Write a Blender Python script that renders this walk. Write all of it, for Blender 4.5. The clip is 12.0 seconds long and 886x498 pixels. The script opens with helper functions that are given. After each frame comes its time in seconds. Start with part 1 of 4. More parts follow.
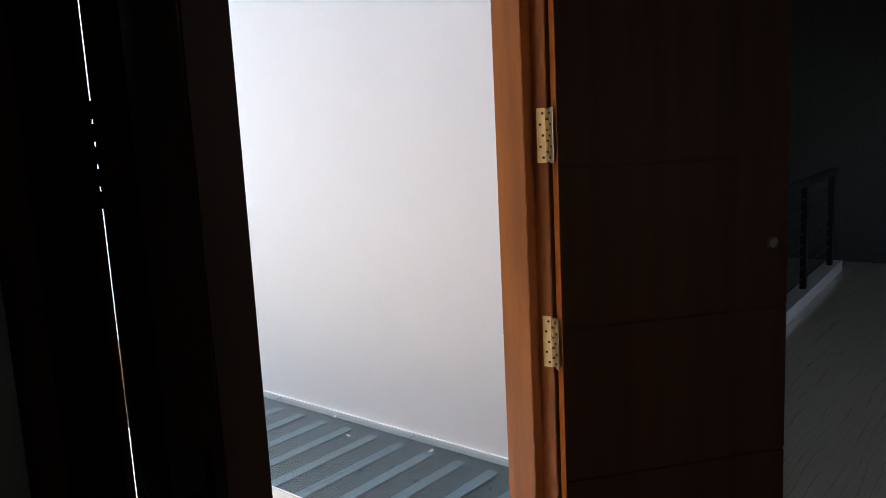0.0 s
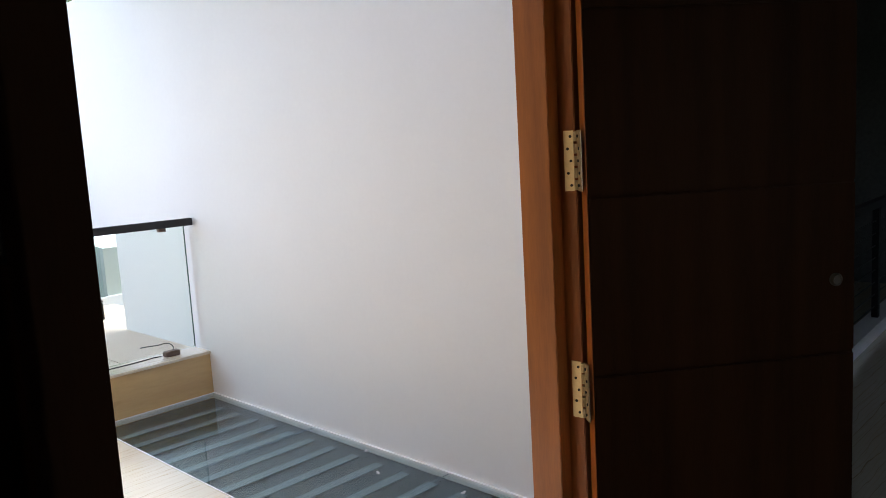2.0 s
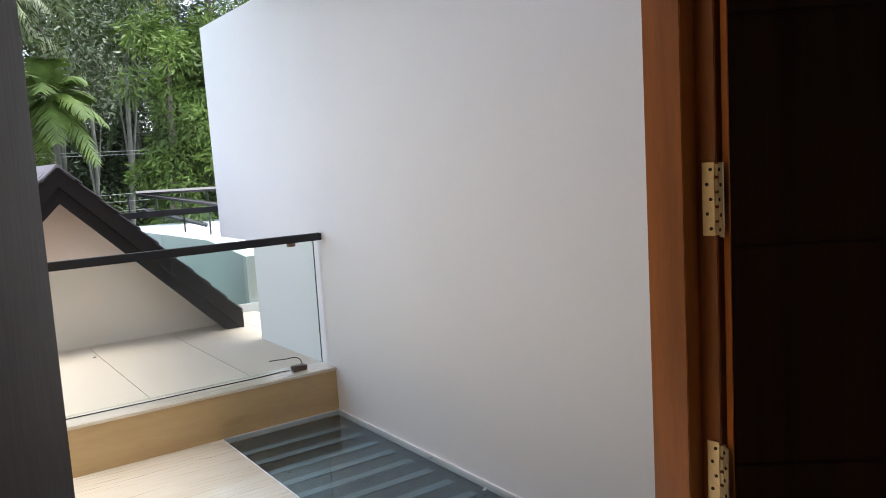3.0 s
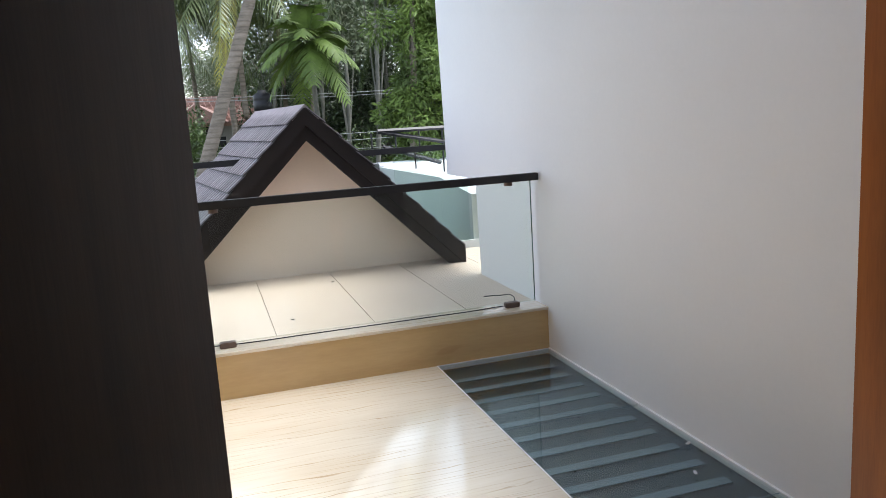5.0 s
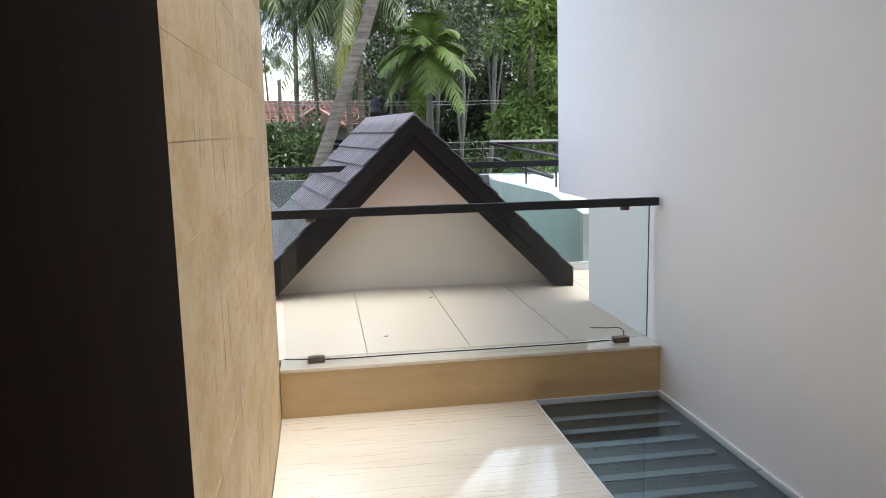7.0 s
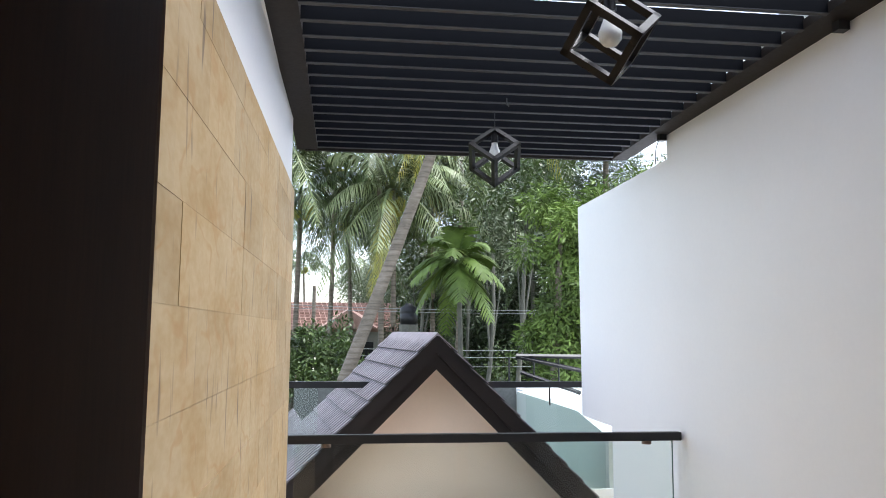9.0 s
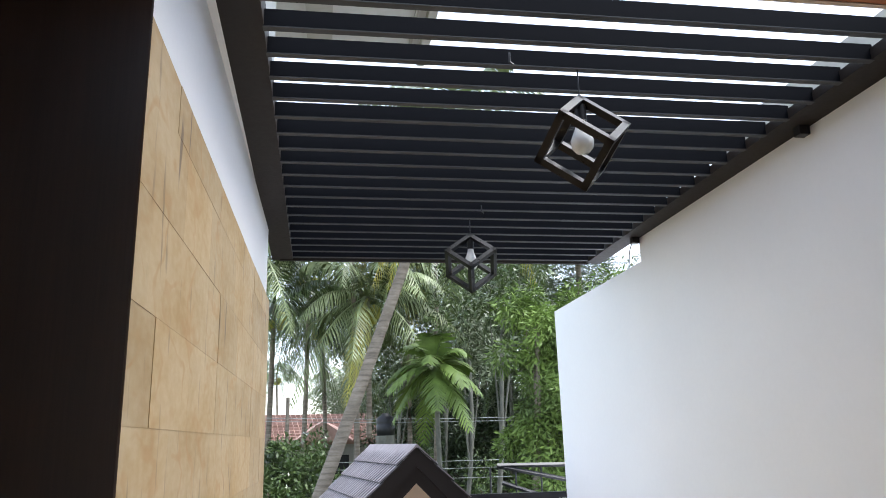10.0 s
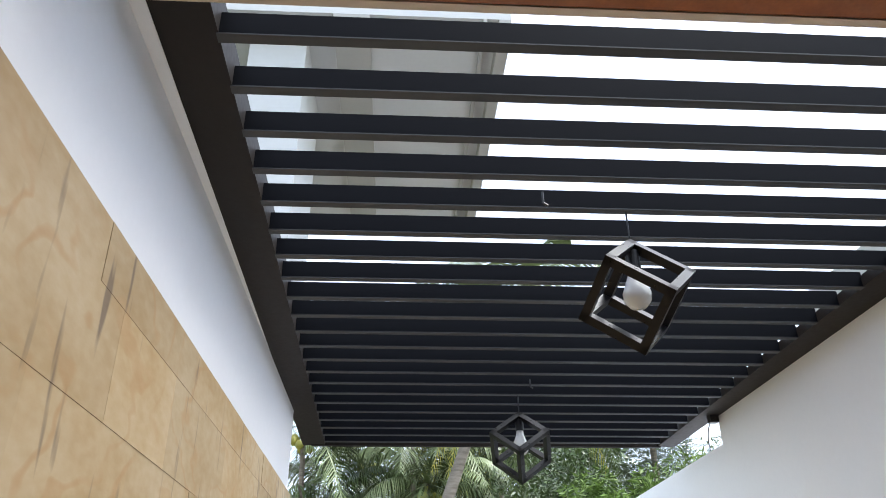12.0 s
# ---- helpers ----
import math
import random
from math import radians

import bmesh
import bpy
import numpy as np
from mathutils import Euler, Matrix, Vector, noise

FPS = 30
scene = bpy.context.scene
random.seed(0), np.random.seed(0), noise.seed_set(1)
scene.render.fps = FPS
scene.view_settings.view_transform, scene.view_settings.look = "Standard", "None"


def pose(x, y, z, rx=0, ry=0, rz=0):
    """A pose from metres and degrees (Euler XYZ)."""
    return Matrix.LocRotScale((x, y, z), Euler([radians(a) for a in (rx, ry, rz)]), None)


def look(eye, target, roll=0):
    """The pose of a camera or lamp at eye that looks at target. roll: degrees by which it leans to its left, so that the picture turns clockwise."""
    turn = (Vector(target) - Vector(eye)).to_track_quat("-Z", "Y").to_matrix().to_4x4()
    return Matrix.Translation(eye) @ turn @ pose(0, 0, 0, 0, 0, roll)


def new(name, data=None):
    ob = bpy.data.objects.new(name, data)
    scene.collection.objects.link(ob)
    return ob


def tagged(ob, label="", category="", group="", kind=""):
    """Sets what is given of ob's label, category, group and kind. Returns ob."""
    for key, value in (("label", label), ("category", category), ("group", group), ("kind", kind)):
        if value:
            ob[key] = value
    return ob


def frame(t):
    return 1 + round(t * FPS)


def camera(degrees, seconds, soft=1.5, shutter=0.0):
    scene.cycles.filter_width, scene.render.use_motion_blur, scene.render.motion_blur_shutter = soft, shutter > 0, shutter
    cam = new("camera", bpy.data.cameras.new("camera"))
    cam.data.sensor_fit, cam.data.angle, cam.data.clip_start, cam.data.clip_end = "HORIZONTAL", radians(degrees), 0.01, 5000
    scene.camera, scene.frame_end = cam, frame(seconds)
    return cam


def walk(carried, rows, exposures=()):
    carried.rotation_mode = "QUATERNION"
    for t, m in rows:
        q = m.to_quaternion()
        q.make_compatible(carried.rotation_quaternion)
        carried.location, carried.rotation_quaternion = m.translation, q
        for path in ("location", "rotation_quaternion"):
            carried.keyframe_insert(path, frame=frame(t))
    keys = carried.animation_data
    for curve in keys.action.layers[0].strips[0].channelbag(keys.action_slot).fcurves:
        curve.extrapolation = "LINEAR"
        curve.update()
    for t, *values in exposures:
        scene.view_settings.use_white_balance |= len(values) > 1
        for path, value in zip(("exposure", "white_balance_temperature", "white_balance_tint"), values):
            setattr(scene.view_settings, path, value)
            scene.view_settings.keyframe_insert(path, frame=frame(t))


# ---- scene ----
import itertools

cam = camera(60.2, 12.0, 0.9)
PATH = [
    (0, (-0.417, -4.313, 1.39), (1.105, -3.051, 1.086), -2.9),
    (0.5, (-0.418, -4.323, 1.376), (1.095, -3.04, 1.121), -3.2),
    (1, (-0.341, -4.31, 1.392), (1.156, -3.015, 1.107), -3.3),
    (1.5, (-0.255, -4.302, 1.402), (1.187, -2.944, 1.12), -3.3),
    (2, (-0.202, -4.267, 1.407), (1.226, -2.89, 1.153), -3.3),
    (2.5, (-0.055, -4.179, 1.42), (1.268, -2.701, 1.163), -3.4),
    (3, (0.051, -4.142, 1.469), (1.19, -2.513, 1.244), -3.4),
    (3.2, (0.082, -4.143, 1.49), (1.074, -2.416, 1.306), -2.8),
    (4.8, (0.143, -4.211, 1.458), (0.772, -2.343, 1.118), -4.8),
    (5, (0.162, -4.198, 1.467), (0.738, -2.314, 1.123), -3.6),
    (5.5, (0.196, -4.172, 1.477), (0.658, -2.287, 0.997), -2.5),
    (6, (0.22, -4.132, 1.461), (0.609, -2.231, 0.977), -2.0),
    (6.5, (0.242, -4.021, 1.452), (0.518, -2.089, 1.016), -1.1),
    (7, (0.256, -3.913, 1.483), (0.563, -1.961, 1.175), -1.2),
    (7.2, (0.24, -3.901, 1.493), (0.51, -1.934, 1.248), -0.7),
    (8.8, (0.312, -3.999, 1.612), (0.522, -2.017, 1.777), 1.3),
    (9, (0.312, -3.981, 1.623), (0.544, -2.006, 1.837), 0.4),
    (9.5, (0.315, -3.987, 1.617), (0.576, -2.038, 1.98), -0.2),
    (10, (0.301, -3.95, 1.634), (0.595, -2.032, 2.12), -1.3),
    (10.5, (0.312, -3.865, 1.637), (0.674, -1.988, 2.226), -2.4),
    (11, (0.373, -3.773, 1.67), (0.692, -1.908, 2.317), -2.4),
    (11.5, (0.467, -3.659, 1.706), (0.518, -1.806, 2.455), 0.9),
    (12, (0.461, -3.568, 1.729), (0.578, -1.8, 2.655), -0.6),
]
EXPOSURES = [(0, 2.85, 6150, 10), (1.0, 2.75, 6200, 10), (1.5, 2.6, 6300, 10), (2.0, 2.45, 6400, 10), (2.5, 2.2, 6450, 10), (3.2, 1.98, 6500, 10), (5, 1.85, 6500, 10), (7, 1.8, 6500, 10), (8.8, 2.08, 6450, 9), (12, 2.08, 6450, 8)]
walk(cam, [(t, look(eye, target, roll)) for t, eye, target, roll in PATH], EXPOSURES)

# ---- light ----
world = bpy.data.worlds.new("world")
scene.world = world
world.use_nodes = True
_wn, _wl = world.node_tree.nodes, world.node_tree.links
_sky = _wn.new("ShaderNodeTexSky")
_sky.sky_type, _sky.sun_disc = "NISHITA", False
_sky.sun_elevation, _sky.sun_rotation = radians(69), radians(90)
_sky.air_density, _sky.dust_density, _sky.ozone_density = 1.0, 1.5, 1.0
_hs = _wn.new("ShaderNodeHueSaturation")
_hs.inputs["Saturation"].default_value = 0.62
_wl.new(_sky.outputs[0], _hs.inputs["Color"])
_wl.new(_hs.outputs[0], _wn["Background"].inputs[0])
_wn["Background"].inputs[1].default_value = 0.15

sun = new("sun", bpy.data.lights.new("sun", "SUN"))
sun.data.energy, sun.data.angle, sun.data.color = 1.15, radians(22), (0.95, 0.97, 1.0)
sun.matrix_basis = look((7.6, -0.8, 20), (0, 0, 0))


# ---- materials ----
def mat(name, color, rough=0.6, metal=0.0, second=None, scale=4.0, fine=60.0, bump=0.15, spec=0.5,
        stretch=(1, 1, 1), amount=0.5, rand=0.0, dist=0.002, coat=0.0):
    """A surface with coarse and fine variation, per-piece variation, bump."""
    m = bpy.data.materials.new(name)
    m.use_nodes = True
    n, l = m.node_tree.nodes, m.node_tree.links
    b = n["Principled BSDF"]
    b.inputs["Metallic"].default_value = metal
    b.inputs["Specular IOR Level"].default_value = spec
    b.inputs["Coat Weight"].default_value = coat
    tc, mp = n.new("ShaderNodeTexCoord"), n.new("ShaderNodeMapping")
    mp.inputs["Scale"].default_value = stretch
    l.new(tc.outputs["Object"], mp.inputs[0])
    big, small = n.new("ShaderNodeTexNoise"), n.new("ShaderNodeTexNoise")
    big.inputs["Scale"].default_value, small.inputs["Scale"].default_value = scale, fine
    big.inputs["Detail"].default_value, small.inputs["Detail"].default_value = 5, 4
    l.new(mp.outputs[0], big.inputs["Vector"]), l.new(mp.outputs[0], small.inputs["Vector"])
    mixf = n.new("ShaderNodeMath")
    mixf.operation = "MULTIPLY_ADD"
    mixf.inputs[1].default_value = 0.35
    l.new(small.outputs[0], mixf.inputs[0]), l.new(big.outputs[0], mixf.inputs[2])
    ramp = n.new("ShaderNodeMapRange")
    ramp.inputs["From Min"].default_value, ramp.inputs["From Max"].default_value = 0.45, 0.9
    l.new(mixf.outputs[0], ramp.inputs["Value"])
    mul = n.new("ShaderNodeMath")
    mul.operation = "MULTIPLY"
    mul.inputs[1].default_value = amount
    l.new(ramp.outputs[0], mul.inputs[0])
    mix = n.new("ShaderNodeMix")
    mix.data_type = "RGBA"
    mix.inputs[6].default_value = (*color, 1)
    mix.inputs[7].default_value = (*(second or [c * 0.75 for c in color]), 1)
    l.new(mul.outputs[0], mix.inputs[0])
    last = mix.outputs[2]
    if rand:
        oi, hs = n.new("ShaderNodeObjectInfo"), n.new("ShaderNodeHueSaturation")
        mr = n.new("ShaderNodeMapRange")
        mr.inputs["To Min"].default_value, mr.inputs["To Max"].default_value = 1 - rand, 1 + rand
        l.new(oi.outputs["Random"], mr.inputs["Value"])
        l.new(mr.outputs[0], hs.inputs["Value"]), l.new(last, hs.inputs["Color"])
        last = hs.outputs[0]
    l.new(last, b.inputs["Base Color"])
    rr = n.new("ShaderNodeMapRange")
    rr.inputs["To Min"].default_value, rr.inputs["To Max"].default_value = max(0.02, rough - 0.08), min(1, rough + 0.08)
    l.new(small.outputs[0], rr.inputs["Value"]), l.new(rr.outputs[0], b.inputs["Roughness"])
    bp = n.new("ShaderNodeBump")
    bp.inputs["Strength"].default_value, bp.inputs["Distance"].default_value = bump, dist
    l.new(mixf.outputs[0], bp.inputs["Height"]), l.new(bp.outputs[0], b.inputs["Normal"])
    return m


def veined(m, color, scale, stretch, width=0.03, strength=0.6, rot=0.0, distortion=6.0, axis="Y"):
    """Adds thin wavy veins over a material's colour."""
    n, l = m.node_tree.nodes, m.node_tree.links
    b = n["Principled BSDF"]
    src = b.inputs["Base Color"].links[0].from_socket
    tc, mp, wv = n.new("ShaderNodeTexCoord"), n.new("ShaderNodeMapping"), n.new("ShaderNodeTexWave")
    mp.inputs["Scale"].default_value, mp.inputs["Rotation"].default_value = stretch, (0, 0, rot)
    wv.bands_direction = axis
    wv.inputs["Scale"].default_value, wv.inputs["Distortion"].default_value = scale, distortion
    wv.inputs["Detail"].default_value, wv.inputs["Detail Scale"].default_value = 3, 1.6
    l.new(tc.outputs["Object"], mp.inputs[0]), l.new(mp.outputs[0], wv.inputs["Vector"])
    mr, brk, mu = n.new("ShaderNodeMapRange"), n.new("ShaderNodeTexNoise"), n.new("ShaderNodeMath")
    mr.inputs["From Min"].default_value, mr.inputs["From Max"].default_value = 1 - width, 1.0
    mr.inputs["To Max"].default_value = strength
    brk.inputs["Scale"].default_value = 3.5
    mu.operation = "MULTIPLY"
    l.new(wv.outputs["Fac"], mr.inputs["Value"]), l.new(mp.outputs[0], brk.inputs["Vector"])
    br = n.new("ShaderNodeMapRange")
    br.inputs["From Min"].default_value, br.inputs["From Max"].default_value = 0.35, 0.6
    l.new(brk.outputs[0], br.inputs["Value"])
    l.new(mr.outputs[0], mu.inputs[0]), l.new(br.outputs[0], mu.inputs[1])
    mix = n.new("ShaderNodeMix")
    mix.data_type = "RGBA"
    mix.inputs[7].default_value = (*color, 1)
    l.new(mu.outputs[0], mix.inputs[0]), l.new(src, mix.inputs[6]), l.new(mix.outputs[2], b.inputs["Base Color"])
    return m


def smeared(m, color, stretch, lo, hi, strength):
    """Adds short dark streaks over a material's colour."""
    n, l = m.node_tree.nodes, m.node_tree.links
    b = n["Principled BSDF"]
    src = b.inputs["Base Color"].links[0].from_socket
    tc, mp, nz, mr, mix = n.new("ShaderNodeTexCoord"), n.new("ShaderNodeMapping"), n.new("ShaderNodeTexNoise"), n.new("ShaderNodeMapRange"), n.new("ShaderNodeMix")
    mp.inputs["Scale"].default_value = stretch
    nz.inputs["Scale"].default_value, nz.inputs["Detail"].default_value = 1.7, 2
    mr.inputs["From Min"].default_value, mr.inputs["From Max"].default_value, mr.inputs["To Max"].default_value = lo, hi, strength
    l.new(tc.outputs["Object"], mp.inputs[0]), l.new(mp.outputs[0], nz.inputs["Vector"]), l.new(nz.outputs[0], mr.inputs["Value"])
    mix.data_type = "RGBA"
    mix.inputs[7].default_value = (*color, 1)
    l.new(mr.outputs[0], mix.inputs[0]), l.new(src, mix.inputs[6]), l.new(mix.outputs[2], b.inputs["Base Color"])
    return m


def glass(name, tint=(0.93, 0.97, 0.95), rough=0.0):
    m = bpy.data.materials.new(name)
    m.use_nodes = True
    n, l = m.node_tree.nodes, m.node_tree.links
    n.remove(n["Principled BSDF"])
    tr, gl, mx, lw = (n.new("ShaderNodeBsdfTransparent"), n.new("ShaderNodeBsdfGlossy"), n.new("ShaderNodeMixShader"), n.new("ShaderNodeLayerWeight"))
    pw, ma = n.new("ShaderNodeMath"), n.new("ShaderNodeMath")
    tr.inputs[0].default_value = (*tint, 1)
    gl.inputs["Roughness"].default_value = rough
    pw.operation, ma.operation = "POWER", "MULTIPLY_ADD"
    pw.inputs[1].default_value = 5
    ma.inputs[1].default_value, ma.inputs[2].default_value = 0.9, 0.035
    l.new(lw.outputs["Facing"], pw.inputs[0]), l.new(pw.outputs[0], ma.inputs[0]), l.new(ma.outputs[0], mx.inputs[0]), l.new(tr.outputs[0], mx.inputs[1]), l.new(gl.outputs[0], mx.inputs[2])
    l.new(mx.outputs[0], n["Material Output"].inputs[0])
    return m


M_WHITE = mat("white_paint", (0.82, 0.82, 0.83), 0.55, second=(0.75, 0.75, 0.76), scale=1.3, fine=45, amount=0.45, bump=0.12)
M_MARBLE = veined(veined(mat("cream_marble", (0.78, 0.72, 0.60), 0.05, second=(0.68, 0.59, 0.45), scale=1.6, fine=14, stretch=(0.5, 2.2, 1), bump=0.006, amount=0.8, dist=0.0004, spec=0.7, coat=0.8),
                         (0.40, 0.28, 0.15), 2.1, (0.5, 3.2, 1), 0.022, 0.75), (0.62, 0.49, 0.32), 4.3, (0.5, 3.2, 1), 0.10, 0.5)
M_CURB = veined(mat("beige_marble", (0.62, 0.44, 0.22), 0.2, second=(0.50, 0.34, 0.16), scale=2.5, fine=24, stretch=(0.5, 1, 3), bump=0.03, amount=0.9),
                (0.42, 0.27, 0.12), 2.0, (0.35, 1.0, 1.0), 0.03, 0.35)
M_STONE = smeared(veined(mat("sandstone", (0.50, 0.385, 0.235), 0.6, second=(0.38, 0.25, 0.11), scale=2.2, fine=18, stretch=(1, 1.3, 2.6), amount=1.0, rand=0.10, bump=0.35, dist=0.004),
                         (0.40, 0.22, 0.08), 1.3, (1.0, 1.2, 2.4), 0.16, 0.5, distortion=16), (0.13, 0.09, 0.06), (1, 14, 2.2), 0.63, 0.73, 0.8)
M_TERR = mat("terrace_tile", (0.64, 0.515, 0.41), 0.42, second=(0.57, 0.45, 0.35), scale=3, fine=70, rand=0.02, amount=0.6, bump=0.08)
M_GROUT = mat("dark_grout", (0.16, 0.14, 0.12), 0.9)
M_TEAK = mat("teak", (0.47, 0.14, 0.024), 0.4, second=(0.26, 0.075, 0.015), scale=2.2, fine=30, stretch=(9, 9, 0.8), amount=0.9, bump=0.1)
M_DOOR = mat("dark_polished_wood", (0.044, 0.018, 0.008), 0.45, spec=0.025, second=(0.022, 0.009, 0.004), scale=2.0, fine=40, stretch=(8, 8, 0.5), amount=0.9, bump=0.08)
M_SHEEN = mat("dark_lacquered_wood", (0.044, 0.018, 0.008), 0.38, spec=0.12, second=(0.022, 0.009, 0.004), scale=2.0, fine=40, stretch=(8, 8, 0.5), amount=0.9, bump=0.06)
M_BRASS = mat("brass", (0.78, 0.66, 0.44), 0.42, metal=1.0, second=(0.58, 0.45, 0.26), scale=20, fine=160, bump=0.05)
M_BLACK = mat("black_metal", (0.012, 0.012, 0.015), 0.42, spec=0.35, second=(0.03, 0.028, 0.028), scale=8, fine=90, bump=0.06)
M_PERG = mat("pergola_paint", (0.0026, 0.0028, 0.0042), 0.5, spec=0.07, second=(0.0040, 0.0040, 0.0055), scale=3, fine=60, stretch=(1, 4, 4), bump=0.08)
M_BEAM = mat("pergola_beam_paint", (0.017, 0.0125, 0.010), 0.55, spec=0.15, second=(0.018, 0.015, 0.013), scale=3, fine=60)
# grey with the slats' underside light put into it; the hooks share it
M_LIP = mat("slat_bounce_and_hook", (0.020, 0.020, 0.022), 0.5, scale=6, fine=60)
M_LAMP = mat("lamp_black", (0.006, 0.006, 0.008), 0.3, spec=0.3, scale=8, fine=90)
M_FASCIA = mat("dark_fascia", (0.014, 0.010, 0.0095), 0.5, spec=0.25, second=(0.008, 0.006, 0.006), scale=4, fine=50, bump=0.15)
M_SHINGLE = mat("grey_shingle", (0.23, 0.20, 0.215), 0.72, second=(0.12, 0.105, 0.115), scale=6, fine=60, stretch=(1, 3, 1), rand=0.14, amount=0.8, bump=0.3)
# shade between the shingle ribs, put into a darker base colour
M_GROOVE_SHADE = mat("shingle_groove_shade", (0.022, 0.02, 0.021), 0.85, second=(0.012, 0.011, 0.012))
M_CREAM = mat("cream_paint", (0.80, 0.66, 0.55), 0.7, second=(0.68, 0.58, 0.48), scale=1.5, fine=50, bump=0.1)
M_GREENP = mat("pale_green_paint", (0.47, 0.515, 0.475), 0.7, second=(0.42, 0.465, 0.425), scale=1.5, fine=50)
M_SLABG = mat("teal_void_shade", (0.018, 0.040, 0.055), 0.3, second=(0.015, 0.034, 0.046), scale=2, fine=30, bump=0.02)
M_FROST = mat("frosted_band", (0.20, 0.27, 0.31), 0.5, second=(0.16, 0.225, 0.26), scale=6, fine=80)
M_GLASS = glass("clear_glass")
M_GLASSF = glass("floor_glass", (0.9, 0.95, 0.95))
M_STEEL = mat("steel", (0.55, 0.54, 0.52), 0.35, metal=1.0, scale=20, fine=150)
M_CLIP = mat("bronze_clip", (0.17, 0.12, 0.10), 0.45, metal=0.6, scale=20, fine=150)
M_STEELD = mat("dull_steel", (0.10, 0.09, 0.075), 0.5, metal=1.0, scale=20, fine=150)
M_BULB = mat("white_bulb", (0.85, 0.85, 0.82), 0.25, second=(0.8, 0.8, 0.78), scale=8)
M_GREYWALL = mat("grey_texture_wall", (0.13, 0.135, 0.13), 0.9, second=(0.09, 0.095, 0.09), scale=30, fine=140, bump=0.5, dist=0.004, amount=1.0)
M_INWALL = mat("interior_wall", (0.36, 0.35, 0.32), 0.8, second=(0.32, 0.31, 0.28), scale=2, fine=60)
M_GROUND = mat("garden_soil", (0.10, 0.085, 0.05), 0.95, second=(0.05, 0.07, 0.025), scale=0.5, fine=8, bump=0.4, amount=1.0)
M_LEAF = mat("leaf", (0.11, 0.165, 0.045), 0.34, second=(0.022, 0.036, 0.010), scale=1.2, fine=9, amount=1.0, bump=0)
M_LEAFL = mat("light_leaf", (0.19, 0.28, 0.06), 0.48, spec=0.25, second=(0.055, 0.085, 0.022), scale=1.2, fine=9, amount=1.0, bump=0)
M_LEAFY = mat("yellow_frond", (0.42, 0.37, 0.06), 0.5, second=(0.17, 0.19, 0.04), scale=1.2, fine=9, bump=0)
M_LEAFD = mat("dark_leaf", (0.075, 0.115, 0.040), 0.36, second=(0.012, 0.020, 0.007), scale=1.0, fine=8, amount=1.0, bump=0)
# paler leaf with distance haze put into its colour
M_LEAFH = mat("haze_tinted_leaf", (0.20, 0.24, 0.14), 0.5, second=(0.05, 0.07, 0.03), scale=0.4, fine=3, amount=1.0, bump=0)
M_FROND = mat("palm_frond", (0.24, 0.29, 0.13), 0.42, spec=0.3, second=(0.035, 0.05, 0.014), scale=1.0, fine=8, amount=1.0, bump=0)
M_BARK = veined(mat("palm_bark", (0.27, 0.225, 0.18), 0.9, second=(0.13, 0.105, 0.08), scale=3, fine=20, stretch=(1, 1, 4), amount=1.0, bump=0.6, dist=0.01), (0.09, 0.07, 0.05), 3.2, (1, 1, 1), 0.35, 0.55, distortion=1.0, axis="Z")
M_BARKP = mat("pale_bark", (0.20, 0.19, 0.16), 0.9, second=(0.10, 0.10, 0.08), scale=3, fine=20, amount=1.0, bump=0.4, dist=0.01)
M_REDTILE = mat("clay_tile", (0.42, 0.27, 0.225), 0.8, second=(0.24, 0.14, 0.11), scale=2, fine=18, rand=0.12, amount=1.0, bump=0.3)
M_WIRE = mat("cable", (0.30, 0.31, 0.30), 0.5)
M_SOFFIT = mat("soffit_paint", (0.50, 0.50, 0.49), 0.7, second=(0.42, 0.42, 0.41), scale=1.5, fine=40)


# ---- building helpers ----
def box(bm, x0, x1, y0, y1, z0, z1, m=None):
    vs = [bm.verts.new(((m @ Vector(p)) if m else p)) for p in itertools.product((x0, x1), (y0, y1), (z0, z1))]
    for f in ((0, 1, 3, 2), (4, 6, 7, 5), (0, 4, 5, 1), (2, 3, 7, 6), (0, 2, 6, 4), (1, 5, 7, 3)):
        bm.faces.new([vs[i] for i in f])
    return bm


def prism(bm, pts, z0, z1):
    lo, hi = [bm.verts.new((x, y, z0)) for x, y in pts], [bm.verts.new((x, y, z1)) for x, y in pts]
    bm.faces.new(lo[::-1]), bm.faces.new(hi)
    for i in range(len(pts)):
        j = (i + 1) % len(pts)
        bm.faces.new([lo[i], lo[j], hi[j], hi[i]])
    return bm


def rod(bm, a, b, r0, r1=None, seg=8, caps=True):
    a, b, r1 = Vector(a), Vector(b), r0 if r1 is None else r1
    q = (b - a).to_track_quat("Z", "Y")
    rings = []
    for c, r in ((a, r0), (b, r1)):
        rings.append([bm.verts.new(c + q @ Vector((r * math.cos(2 * math.pi * k / seg), r * math.sin(2 * math.pi * k / seg), 0))) for k in range(seg)])
    for k in range(seg):
        j = (k + 1) % seg
        bm.faces.new([rings[0][k], rings[0][j], rings[1][j], rings[1][k]])
    if caps:
        bm.faces.new(rings[0][::-1]), bm.faces.new(rings[1])
    return bm


